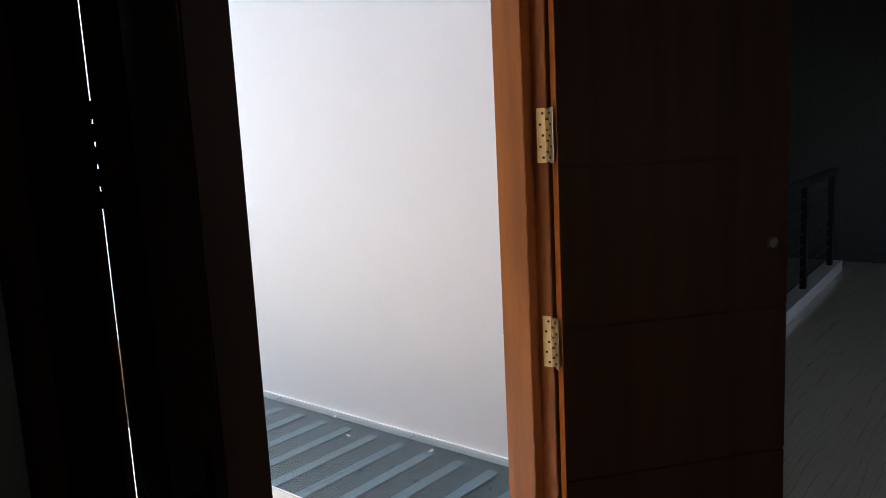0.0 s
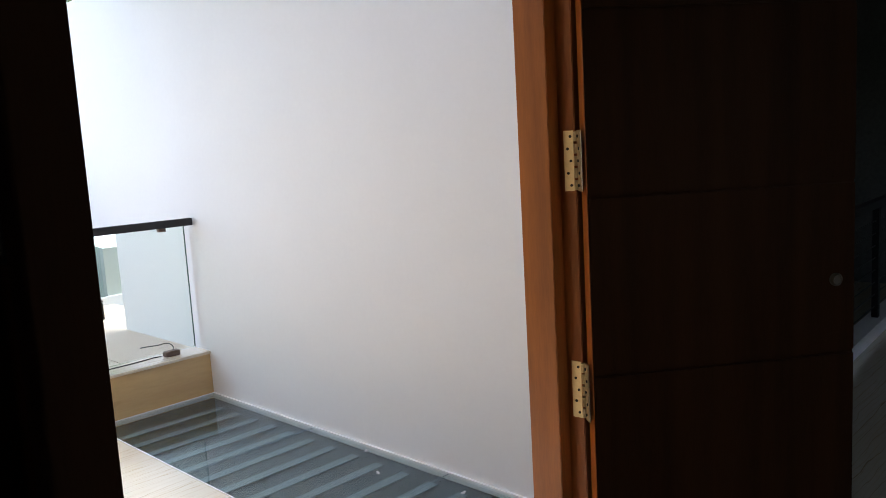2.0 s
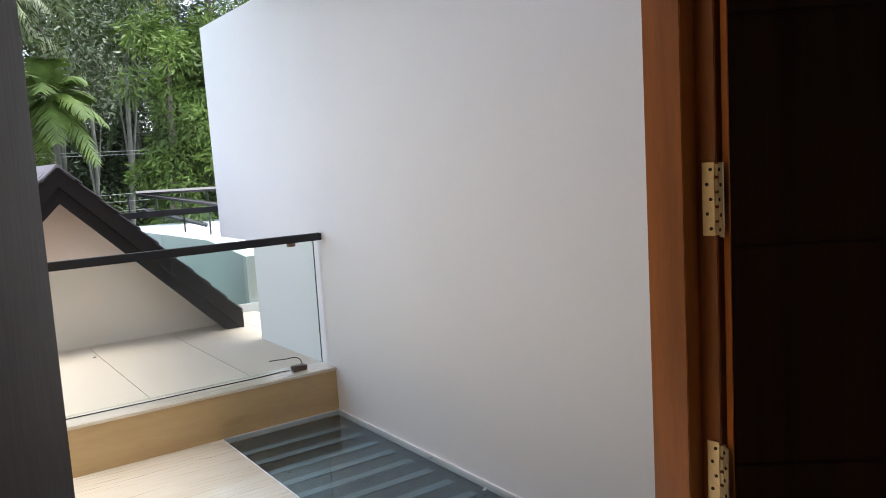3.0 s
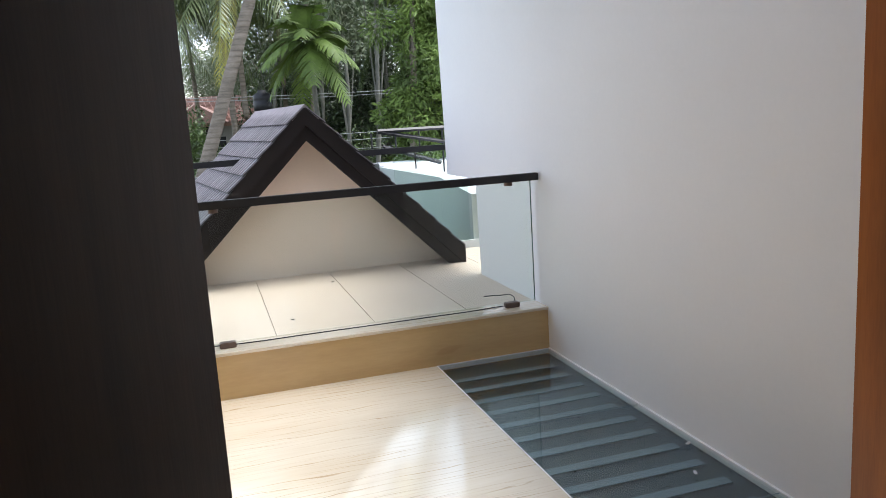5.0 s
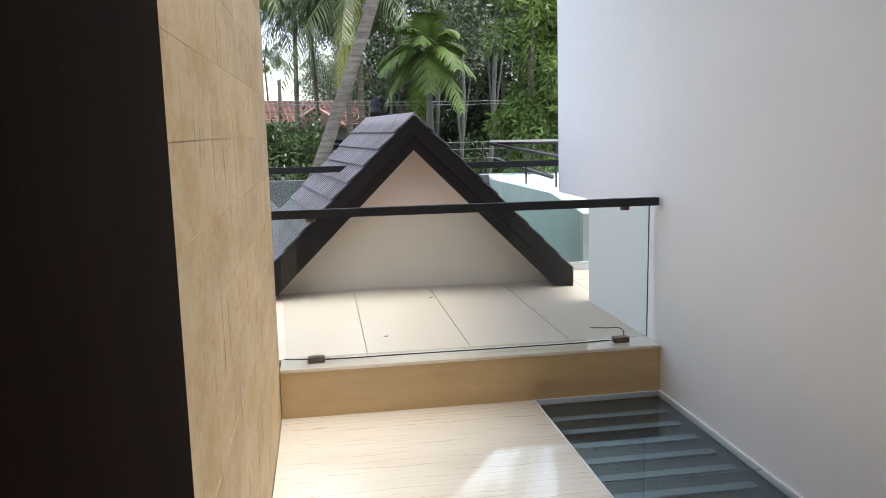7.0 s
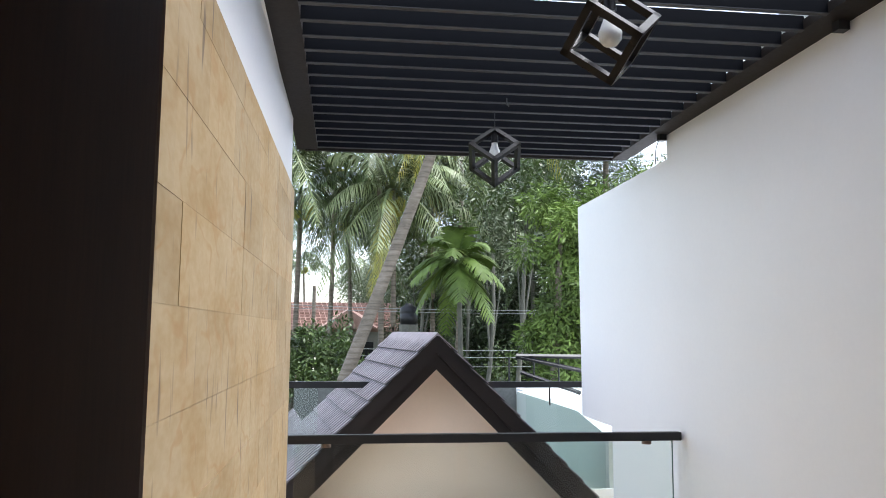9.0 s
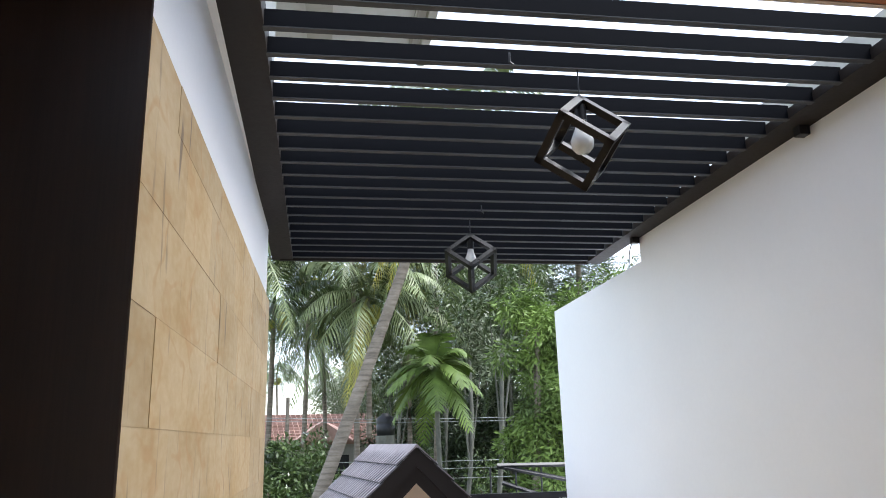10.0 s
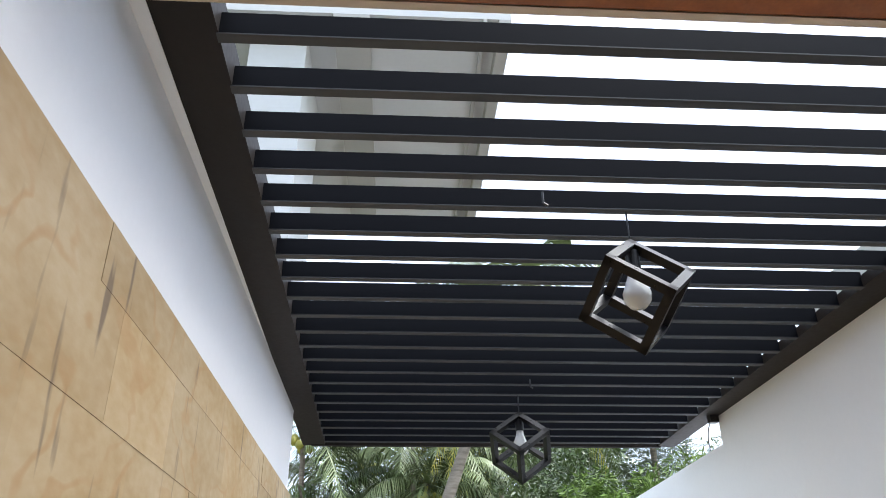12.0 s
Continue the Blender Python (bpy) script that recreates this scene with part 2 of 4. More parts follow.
def tube(bm, pts, radii, seg=10):
    rings = []
    for i, p in enumerate(pts):
        d = Vector(pts[min(i + 1, len(pts) - 1)]) - Vector(pts[max(i - 1, 0)])
        q = d.to_track_quat("Z", "Y")
        rings.append([bm.verts.new(Vector(p) + q @ Vector((radii[i] * math.cos(2 * math.pi * k / seg), radii[i] * math.sin(2 * math.pi * k / seg), 0))) for k in range(seg)])
    for a, b in zip(rings, rings[1:]):
        for k in range(seg):
            j = (k + 1) % seg
            bm.faces.new([a[k], a[j], b[j], b[k]])
    bm.faces.new(rings[0][::-1]), bm.faces.new(rings[-1])
    return bm


def lathe(bm, prof, centre=(0, 0, 0), seg=20):
    rings = [[bm.verts.new((centre[0] + r * math.cos(2 * math.pi * k / seg), centre[1] + r * math.sin(2 * math.pi * k / seg), centre[2] + z)) for k in range(seg)] for r, z in prof]
    for a, b in zip(rings, rings[1:]):
        for k in range(seg):
            j = (k + 1) % seg
            bm.faces.new([a[k], a[j], b[j], b[k]])
    bm.faces.new(rings[0][::-1]), bm.faces.new(rings[-1])
    return bm


def part(name, bm, material, parent=None, label="", bevel=0.0, smooth=False, at=None, kind=""):
    if bevel:
        bmesh.ops.bevel(bm, geom=bm.edges[:], offset=bevel, segments=2, affect="EDGES", clamp_overlap=True)
    bmesh.ops.recalc_face_normals(bm, faces=bm.faces[:])
    me = bpy.data.meshes.new(name)
    bm.to_mesh(me)
    bm.free()
    if smooth:
        for p in me.polygons:
            p.use_smooth = True
    me.materials.append(material)
    ob = new(name, me)
    if parent:
        ob.parent = parent
    if at is not None:
        ob.matrix_basis = at
    return tagged(ob, label=label, kind=kind)


def pobj(name, me, parent, m=None):
    ob = new(name, me)
    ob.parent = parent
    if m is not None:
        ob.matrix_basis = m
    return ob


def raw(name, verts, faces, material, parent=None, kind="", label=""):
    me = bpy.data.meshes.new(name)
    me.from_pydata(verts, [], faces)
    me.materials.append(material)
    ob = new(name, me)
    if parent:
        ob.parent = parent
    return tagged(ob, kind=kind, label=label)


def thing(name, label, category, group="", m=None):
    ob = new(name)
    ob.empty_display_size = 0.1
    if m is not None:
        ob.matrix_basis = m
    return tagged(ob, label=label, category=category, group=group)


def B():
    return bmesh.new()


def structure(name, bm, material, label="", bevel=0.0):
    return part(name, bm, material, None, label, bevel, kind="structure")


# ---- large structure ----
W = 2.10          # width of the balcony
STRIP = 1.363     # where the glass floor starts
YD0, YD1 = -3.225, -3.085  # the door frame's depth
OX0, OX1 = 0.088, 1.31   # the door opening
HEAD = 2.22

# ground, 3.3 m below the balcony
g = B()
box(g, -400, 400, -300, 900, -3.5, -3.3)
structure("ground", g, M_GROUND, "garden soil and low growth below the house")

bm = B()
box(bm, 0, STRIP, YD1, 0.0, -0.15, 0.0)
structure("floor_balcony", bm, M_MARBLE, "polished cream marble floor of the balcony")
bm = B()
box(bm, 0, W, YD0 - 0.05, YD1, -0.15, 0.0)
structure("floor_threshold", bm, M_MARBLE, "polished cream marble threshold")
bm = B()
box(bm, -3.0, 9.0, -7.0, YD0 - 0.05, -0.15, 0.0)
box(bm, 2.35, 9.0, YD0 - 0.05, -0.6, -0.15, 0.0)
structure("floor_interior", bm, M_MARBLE, "polished cream marble floor of the landing indoors")

# right wall, with its set-back lower end and lower far part
bm = B()
prismv = [(YD0, -0.15), (1.17, -0.15), (1.17, 0.985), (1.85, 0.985), (1.85, 2.605), (0.11, 2.605), (0.11, 2.78), (YD0, 2.78)]
lo = [bm.verts.new((W - 0.011 * max(z, 0), y, z)) for y, z in prismv]
hi = [bm.verts.new((W + 0.22, y, z)) for y, z in prismv]
bm.faces.new(lo), bm.faces.new(hi[::-1])
for i in range(len(prismv)):
    j = (i + 1) % len(prismv)
    bm.faces.new([lo[i], lo[j], hi[j], hi[i]])
wall_east = structure("wall_east", bm, M_WHITE, "smooth white painted side wall of the balcony")

bm = B()
box(bm, -0.30, -0.02, YD1, 0.05, -0.15, 3.1)
wall_west = structure("wall_west", bm, M_WHITE, "white painted wall above sandstone cladding")

# house wall with the door opening
bm = B()
TH = 2.325
box(bm, -3.0, OX0 - 0.108, YD0 + 0.01, YD1, 0, 3.0)
box(bm, OX0 - 0.108, OX1 + 0.111, YD0 + 0.01, YD1, TH, 3.0)
box(bm, OX1 + 0.111, W - 0.04, YD0 + 0.01, YD1, 0, 3.0)
structure("wall_door", bm, M_INWALL, "painted wall round the double door")
bm = B()
box(bm, W + 0.22, 9, -0.6, -0.4, 0, 3.0)
box(bm, W + 0.22, W + 0.42, YD0, -0.6, 0, 3.0)
structure("wall_stairwell", bm, M_GREYWALL, "dark grey rough textured wall beyond the stairwell")
bm = B()
box(bm, 7.4, 7.6, -7, -0.6, 0, 3.0)
structure("wall_far_east", bm, M_GREYWALL, "dark grey rough textured wall")
# unseen back wall; its two openings are added to let daylight brighten the landing
bm = B()
for x0, x1, z0, z1 in ((-3.2, 0.4, 0, 3.0), (0.4, 1.3, 0, 1.1), (0.4, 1.3, 2.3, 3.0), (1.3, 4.1, 0, 3.0), (4.1, 5.2, 0, 1.1), (4.1, 5.2, 2.3, 3.0), (5.2, 9.0, 0, 3.0)):
    box(bm, x0, x1, -7.2, -7.0, z0, z1)
structure("wall_back_light_gaps", bm, M_INWALL, "plain painted interior wall")
bm = B()
box(bm, -3.2, -3.0, -7.0, YD0, 0, 3.0)
structure("wall_inner_west", bm, M_INWALL, "plain painted interior wall")
bm = B()
box(bm, -3.2, 9.0, -7.2, YD0, 3.0, 3.15)
box(bm, W + 0.22, 9.0, YD0, -0.4, 3.0, 3.15)
structure("ceiling", bm, M_INWALL, "plain painted ceiling indoors")
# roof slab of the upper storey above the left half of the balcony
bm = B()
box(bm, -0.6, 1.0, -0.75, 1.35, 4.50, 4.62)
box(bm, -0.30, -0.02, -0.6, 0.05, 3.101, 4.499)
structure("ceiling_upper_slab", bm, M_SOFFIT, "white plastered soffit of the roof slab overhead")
bm = B()
box(bm, 0.86, 0.88, -0.75, 1.35, 4.47, 4.499)
box(bm, 0.94, 1.0, -0.75, 1.35, 4.42, 4.499)
box(bm, 0.12, 0.30, -0.75, 1.35, 4.46, 4.499)
structure("beam_upper_slab", bm, M_INWALL, "grey plastered drip edge and beam under the roof slab")

# curb across the balcony's end
bm = B()
box(bm, 0.0, W, 0.0, 0.20, -0.15, 0.250)
structure("curb_riser", bm, M_CURB, "beige marble faced upstand")
bm = B()
box(bm, 0.0, W, -0.012, 0.21, 0.250, 0.268)
structure("curb_top", bm, M_MARBLE, "beige marble coping with a rounded nose", bevel=0.004)

# terrace beyond
bm = B()
box(bm, -0.9, 2.5, 0.205, 2.33, 0.10, 0.245)
terrace = structure("floor_terrace", bm, M_GROUT, "beige sixty centimetre terrace tiles")
bm = B()
box(bm, -0.9, 2.6, 0.206, 2.33, -0.25, 0.09)
box(bm, -0.9, 2.6, 2.2, 2.33, -3.3, -0.251)
structure("slab_terrace", bm, M_WHITE, "white painted floor slab edge")
# parapet of the terrace
bm = B()
pp = [(2.47, 2.36), (2.835, 4.5), (2.75, 7.3), (2.90, 7.3), (3.0, 4.5), (2.60, 2.36)]
prism(bm, pp, -0.2, 0.745)
structure("parapet_wall", bm, M_GREENP, "pale green painted parapet of the terrace")
bm = B()
box(bm, 1.5, 2.60, 2.335, 2.358, 0.0, 0.33)
structure("parapet_skirting", bm, M_WHITE, "white tiled skirting along the parapet")
bm = B()
prism(bm, [(2.63, 2.4), (7.5, 2.4), (7.5, 9.4), (3.02, 9.4), (3.02, 4.5)], 0.60, 0.70)
structure("roof_annex", bm, M_WHITE, "flat white roof slab beyond the parapet")
bm = B()
box(bm, -0.5, 2.75, 7.32, 7.5, -2.0, 0.80)
structure("wall_annex", bm, M_GREYWALL, "weathered grey masonry wall beyond the roof")

# door frame (teak)
frame_ob = thing("door_frame", "reddish teak door frame with a rebate for a double door, left jamb's shade put into its colour", "door frame")
YL = -3.335        # the left jamb stands further into the room
# the left jamb's shade is put into its colour: dark wood replaces teak
for pts, wood in (([(OX1, YD1 - 0.002), (OX1 + 0.11, YD1 - 0.002), (OX1 + 0.11, YD0), (OX1 + 0.044, YD0), (OX1 + 0.044, YD0 + 0.045), (OX1, YD0 + 0.045)], M_TEAK),
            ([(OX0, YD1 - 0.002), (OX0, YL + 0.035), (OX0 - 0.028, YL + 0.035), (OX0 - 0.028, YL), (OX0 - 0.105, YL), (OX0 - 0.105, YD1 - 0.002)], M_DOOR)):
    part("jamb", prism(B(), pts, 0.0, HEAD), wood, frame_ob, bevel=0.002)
bm = B()
box(bm, OX0 - 0.075, OX1 + 0.11, YD0 + 0.045, YD1 - 0.002, HEAD, HEAD + 0.10)
box(bm, OX0 - 0.075, OX1 + 0.11, YD0, YD0 + 0.045, HEAD + 0.03, HEAD + 0.10)
part("head", bm, M_TEAK, frame_ob)
# the lit outer edge of the head, put into a pale added strip
part("head_lit_edge", box(B(), OX0 - 0.07, OX1 + 0.10, YD1 - 0.001, YD1 + 0.008, HEAD - 0.001, HEAD + 0.014), M_CREAM, frame_ob, "pale added strip, light on the head's outer edge put into its colour")


def hinge(parent, x, y, z, ang_a, ang_b, style=(0.0068, None)):
    """A five-knuckle butt hinge with a flap along each of two directions."""
    L = 0.145
    h = new("hinge")
    h.parent = parent
    h.matrix_basis = pose(x, y, z)
    tagged(h, label="brass butt hinge with countersunk screws")
    bm = B()
    for k in range(5):
        rod(bm, (0, 0, k * L / 5 + 0.003), (0, 0, (k + 1) * L / 5 - 0.003), style[0], seg=10)
    metal = style[1] or M_BRASS
    part("knuckle", bm, metal, h)
    for a in (ang_a, ang_b):
        m = pose(0, 0, 0, 0, 0, a)
        part("flap", box(B(), 0.0075, 0.034, -0.001, 0.0015, 0, L), metal, h, at=m)
        bm = B()
        for k in range(5):
            cx = 0.015 + 0.008 * (k % 2)
            for s in (-1, 1):
                rod(bm, (cx, 0.0005 if s < 0 else 0.0005, 0.014 + k * (L - 0.028) / 4), (cx, s * 0.0032, 0.014 + k * (L - 0.028) / 4), 0.0036, seg=8)
        part("screw", bm, M_BLACK, h, at=m)
    return h


def leaf(name, hx, hy, ang, width, label, side, thick=0.038, grooved=True, wood=M_DOOR):
    """A door leaf from its hinge, running along ang (degrees); side: where its thickness lies."""
    ob = thing(name, label, "door", "leaves of the double door", pose(hx, hy, 0, 0, 0, ang))
    T = thick * side
    y0, y1 = min(0, T), max(0, T)
    zs = [0.008, 0.40, 0.84, 1.277, 1.71, 2.205] if grooved else [0.008, 2.205]
    if grooved:
        part("core", box(B(), 0.006, width - 0.002, y0 + 0.005, y1 - 0.005, 0.009, 2.204), M_DOOR, ob)
        part("edge_strip", box(B(), 0.0015, 0.0038, y0 + 0.001, y1 - 0.001, 0.009, 2.204), M_TEAK, ob, "unstained teak edge strip")
    for a, b in zip(zs, zs[1:]):
        part("panel", box(B(), 0.004, width, y0, y1, a + 0.003 * grooved, b - 0.003 * grooved), wood, ob, bevel=0.0025)
    return ob


def ang_to(ax, ay, bx, by):
    return math.degrees(math.atan2(by - ay, bx - ax))


PR, PL = (OX1 + 0.050, YD0 - 0.008), (0.0765, -3.324)
RA, LA = -37.8, -111.3
door_r = leaf("door_1", *PR, RA, 0.70, "dark polished wood door leaf standing open, with horizontal grooves and a round lock", -1)
door_l = leaf("door_2", PL[0] + 0.0373, PL[1] - 0.0145, LA, 0.40, "dark polished wood door leaf standing open, with a black lever handle", 1, 0.045, False, M_SHEEN)
part("hinge_stile", box(B(), 0.0, 0.055, -0.040, -0.001, 0.008, 2.205), M_SHEEN, door_l, bevel=0.002)
for z in (0.155, 0.724, 1.293, 1.862):
    hinge(frame_ob, PR[0] - 0.007, PR[1] + 0.004, z, 94, RA - 91)
# left hinges: their dark backlit silhouette is put into a black metal
for z in (0.165, 0.738, 1.309, 1.88):
    hinge(frame_ob, PL[0] - 0.006, PL[1] - 0.008, z, 90, -17, (0.0035, M_BLACK))

# lock and lever
bm = lathe(B(), [(0.0, 0.0), (0.016, 0.0), (0.017, 0.006), (0.012, 0.012), (0.010, 0.010), (0.0, 0.010)], seg=20)
part("lock", bm, M_STEELD, door_r, "round steel lock cylinder", smooth=False, at=pose(0.645, -0.038, 1.03, 90, 0, 0))
hd = new("handle")
hd.parent = door_l
hd.matrix_basis = pose(0.335, 0.0, 1.03)
part("backplate", box(B(), -0.020, 0.020, -0.008, 0.0, -0.10, 0.055), M_BLACK, hd, "black backplate", bevel=0.003)
bm = rod(B(), (0, -0.008, 0), (0, -0.05, 0), 0.009)
rod(bm, (0.006, -0.05, 0), (-0.115, -0.05, 0), 0.009, 0.007)
part("lever", bm, M_BLACK, hd, "black lever")

# glass floor strip
sky_f = thing("floor_skylight", "dark tinted walk-on glass strip with pale frosted bands", "glass floor")
# solid block under the glass, the darkness of the void put into its colour
part("void_block", box(B(), STRIP, W, YD1, 0.0, -0.15, -0.035), M_SLABG, sky_f)
bm = B()
y = -0.235
while y > -3.05:
    c, w2 = y, 0.027
    vs = [bm.verts.new(p) for p in ((1.39, c - w2, -0.030), (2.018, c - w2, -0.030), (2.018, c + w2, -0.030), (1.39, c + w2, -0.030))]
    f1 = bm.faces.new(vs)
    y -= 0.175
r = bmesh.ops.extrude_face_region(bm, geom=bm.faces[:])
for v in [v for v in r["geom"] if isinstance(v, bmesh.types.BMVert)]:
    v.co.z += 0.004
part("band", bm, M_FROST, sky_f, "pale frosted bands")
pane = part("pane", box(B(), STRIP + 0.005, W - 0.0055, YD1 + 0.002, -0.0065, -0.012, -0.002), M_GLASSF, sky_f)
pane.visible_shadow = False
for jy in (-1.0365, -2.0165):
    part("pane_joint", box(B(), STRIP + 0.006, W - 0.014, jy - 0.002, jy + 0.002, -0.0018, 0.0), M_FROST, sky_f)
bm = box(B(), W - 0.013, W - 0.001, YD1, -0.002, -0.03, 0.004)
box(bm, STRIP - 0.002, STRIP + 0.004, YD1, -0.002, -0.03, 0.002)
box(bm, STRIP + 0.004, W - 0.012, -0.006, -0.001, -0.03, 0.002)
part("sealant", bm, M_WHITE, sky_f, "white sealant bead")

# glass balustrade at the end
bal = thing("balustrade", "frameless glass balustrade with a black square handrail", "railing")
part("handrail", box(B(), -0.0, W - 0.024, 0.015, 0.062, 1.050, 1.094), M_BLACK, bal, "black handrail", bevel=0.003)
part("pane", box(B(), 0.03, W - 0.045, 0.095, 0.105, 0.290, 1.050), M_GLASS, bal)
part("pane_edge", box(B(), W - 0.045, W - 0.042, 0.095, 0.105, 0.290, 1.050), mat("glass_edge", (0.10, 0.17, 0.15), 0.2), bal, "dark green glass edge")
for cx in (0.19, 1.90):
    part("clip", box(B(), cx - 0.045, cx + 0.045, 0.075, 0.125, 0.268, 0.300), M_CLIP, bal, bevel=0.004)
    bm = lathe(B(), [(0.0, 0), (0.026, 0.0), (0.026, 0.02), (0.018, 0.028), (0.0, 0.028)], (cx - 0.0, 0.07, 1.027))
    part("bracket", bm, M_CLIP, bal)
def cable(name, pts, r, material, label):
    cu = bpy.data.curves.new(name, "CURVE")
    cu.dimensions, cu.bevel_depth, cu.bevel_resolution, cu.resolution_u = "3D", r, 2, 6
    sp = cu.splines.new("BEZIER")
    sp.bezier_points.add(len(pts) - 1)
    for p, c in zip(sp.bezier_points, pts):
        p.co, p.handle_left_type, p.handle_right_type = c, "AUTO", "AUTO"
    cu.materials.append(material)
    return tagged(new(name, cu), label=label, category="cable")


cable("cable", [(0.02, 0.13, 0.285), (0.10, 0.155, 0.272), (0.19, 0.135, 0.272), (0.7, 0.13, 0.271), (1.3, 0.125, 0.271), (1.80, 0.135, 0.272), (1.93, 0.16, 0.275), (1.95, 0.19, 0.31), (1.85, 0.21, 0.325), (1.76, 0.215, 0.33)],
      0.003, M_BLACK, "thin black cable lying on the marble upstand")

# ---- pergola ----
PZ = 2.74
perg = thing("pergola", "dark brown painted metal pergola with close cross slats", "pergola")
bm = prism(B(), [(0.020, YD1), (0.130, YD1), (0.076, 0.75), (-0.047, 0.75)], PZ, PZ + 0.09)
part("beam", bm, M_BEAM, perg)
part("beam", prism(B(), [(1.93, YD1), (W - 0.034, YD1), (W - 0.034, 0.75), (1.965, 0.75)], PZ, PZ + 0.038), M_BEAM, perg)
part("end_beam", box(B(), 0.0, 1.98, 0.735, 0.765, PZ - 0.004, PZ + 0.07), M_BEAM, perg)
for k in range(-4, 22):
    yy = -2.4675 + k * 0.149
    x0 = 0.125 - (yy + 3.1) / 3.82 * 0.045
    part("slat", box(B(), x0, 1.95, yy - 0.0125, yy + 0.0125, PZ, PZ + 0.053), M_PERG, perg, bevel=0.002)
    # light bounced up from the floor, put into a paler thin strip
    part("slat_bounce_strip", box(B(), x0, 1.95, yy - 0.0135, yy + 0.0115, PZ - 0.0025, PZ + 0.0005), M_LIP, perg)
for yy in (-1.52, 0.09):
    part("bracket", box(B(), W - 0.085, W - 0.043, yy - 0.02, yy + 0.02, PZ - 0.035, PZ), M_BLACK, perg)


def lamp(x, y, top, yaw, size=0.16, label=""):
    ob = thing("pendant_lamp", label, "pendant lamp", "cube pendant lamps under the pergola", pose(x, y, PZ))
    drop = PZ - top
    part("cord", rod(B(), (0, 0, 0.02), (0, 0, -drop - 0.02), 0.0025, seg=6), M_BLACK, ob, "thin black cord")
    s, b = size, 0.0112
    # a cube standing on its corner
    m = pose(0, 0, -drop, 0, 0, yaw) @ Vector((1, 1, 1)).rotation_difference(Vector((0, 0, -1))).to_matrix().to_4x4()
    bm = B()
    for a in range(3):
        for u, v in itertools.product((0, s), (0, s)):
            lo3, hi3 = [0, 0, 0], [0, 0, 0]
            o = [k for k in range(3) if k != a]
            lo3[a], hi3[a] = -b, s + b
            lo3[o[0]], hi3[o[0]] = u - b, u + b
            lo3[o[1]], hi3[o[1]] = v - b, v + b
            box(bm, lo3[0], hi3[0], lo3[1], hi3[1], lo3[2], hi3[2], m)
    part("frame", bm, M_LAMP, ob, "black cube wire frame hung from a corner")
    part("socket", lathe(B(), [(0.0, 0), (0.017, 0), (0.019, -0.05), (0.0, -0.05)], (0, 0, -drop - 0.02)), M_BLACK, ob)
    prof = [(0.0, 0.0), (0.013, 0.0), (0.015, -0.02), (0.024, -0.045), (0.031, -0.065), (0.029, -0.085), (0.018, -0.100), (0.0, -0.105)]
    part("bulb", lathe(B(), [(r * 1.14, z * 1.08) for r, z in prof], (0, 0, -drop - 0.065)), M_BULB, ob, "white frosted bulb", smooth=True)
    return ob


bm = prism(B(), [(-0.0195, YD1), (0.0195, YD1), (-0.019, -0.75)], PZ - 0.002, PZ + 0.09)
structure("trim_ledge", bm, M_WHITE, "white plaster edge against the pergola beam")
lamp(1.054, -1.8715, 2.640, 62, 0.161, label="black open cube lamp with white bulb, near the door")
lamp(1.013, -0.2325, 2.646, -86, 0.162, label="black open cube lamp with white bulb, near the rail")


# ---- small litter and fittings ----
for i, (cx, cy, cz, r_) in enumerate(((2.035, -1.52, 0.0, 25), (1.90, -1.76, 0.0, 70), (1.98, -2.2, 0.0, 10), (0.60, 0.55, 0.26, 0), (1.02, 1.55, 0.26, 40))):
    litter = thing("paint_flake" if i < 3 else "dead_leaf", "small pale curled flake of paint lying on the glass" if i < 3 else "tiny dry brown leaf lying on the tiles", "litter", m=pose(cx, cy, cz, 0, 0, r_))
    bm = B()
    for k in range(3):
        box(bm, -0.014 + k * 0.009, -0.004 + k * 0.009, -0.005, 0.006, 0.0005 + 0.003 * (k != 1), 0.003 + 0.003 * (k != 1))
    part("flake" if i < 3 else "blade", bm, M_WHITE if i < 3 else M_FASCIA, litter)
for hx, hy in ((0.822, -1.94), (1.036, -0.43)):
    hook = thing("ceiling_hook", "small bent wire hook under the pergola slats", "hook", m=pose(hx, hy, PZ))
    bm = rod(B(), (0, 0, 0.01), (0, 0, -0.022), 0.003, seg=6)
    rod(bm, (0, 0, -0.022), (0.012, 0, -0.030), 0.003, seg=6)
    part("wire", bm, M_LIP, hook)
cable("cable", [(W - 0.045, 0.16, 2.74), (W - 0.05, 0.20, 2.70), (W - 0.042, 0.24, 2.66), (W - 0.046, 0.23, 2.60)], 0.003, M_BLACK, "short loose cable end at the wall's step")

# ---- dormer roof on the terrace ----
RX, RZ, GY, Y0 = 0.945, 1.603, 1.99, 1.70      # ridge at the front edge, and gable wall
LEAN, DEEP = -0.137, 1.75            # the ridge drifts sideways as it runs back
dormer = thing("dormer_roof", "small gabled roof with grey shingles, dark bargeboards and a cream gable wall", "roof")


def rx(y):
    return RX + LEAN * (y - Y0)


bm = B()
gpts = [(-1.12, 0.246), (1.10, 0.246), (1.10, 0.26), (0, 1.40), (-1.12, 0.26)]
a, b = [bm.verts.new((0.955 + x, GY, z)) for x, z in gpts], [bm.verts.new((rx(GY + DEEP) + x, GY + DEEP - 0.4, z)) for x, z in gpts]
bm.faces.new(a), bm.faces.new(b[::-1])
for i in range(5):
    j = (i + 1) % 5
    bm.faces.new([a[i], b[i], b[j], a[j]])
part("gable_wall", bm, M_CREAM, dormer)
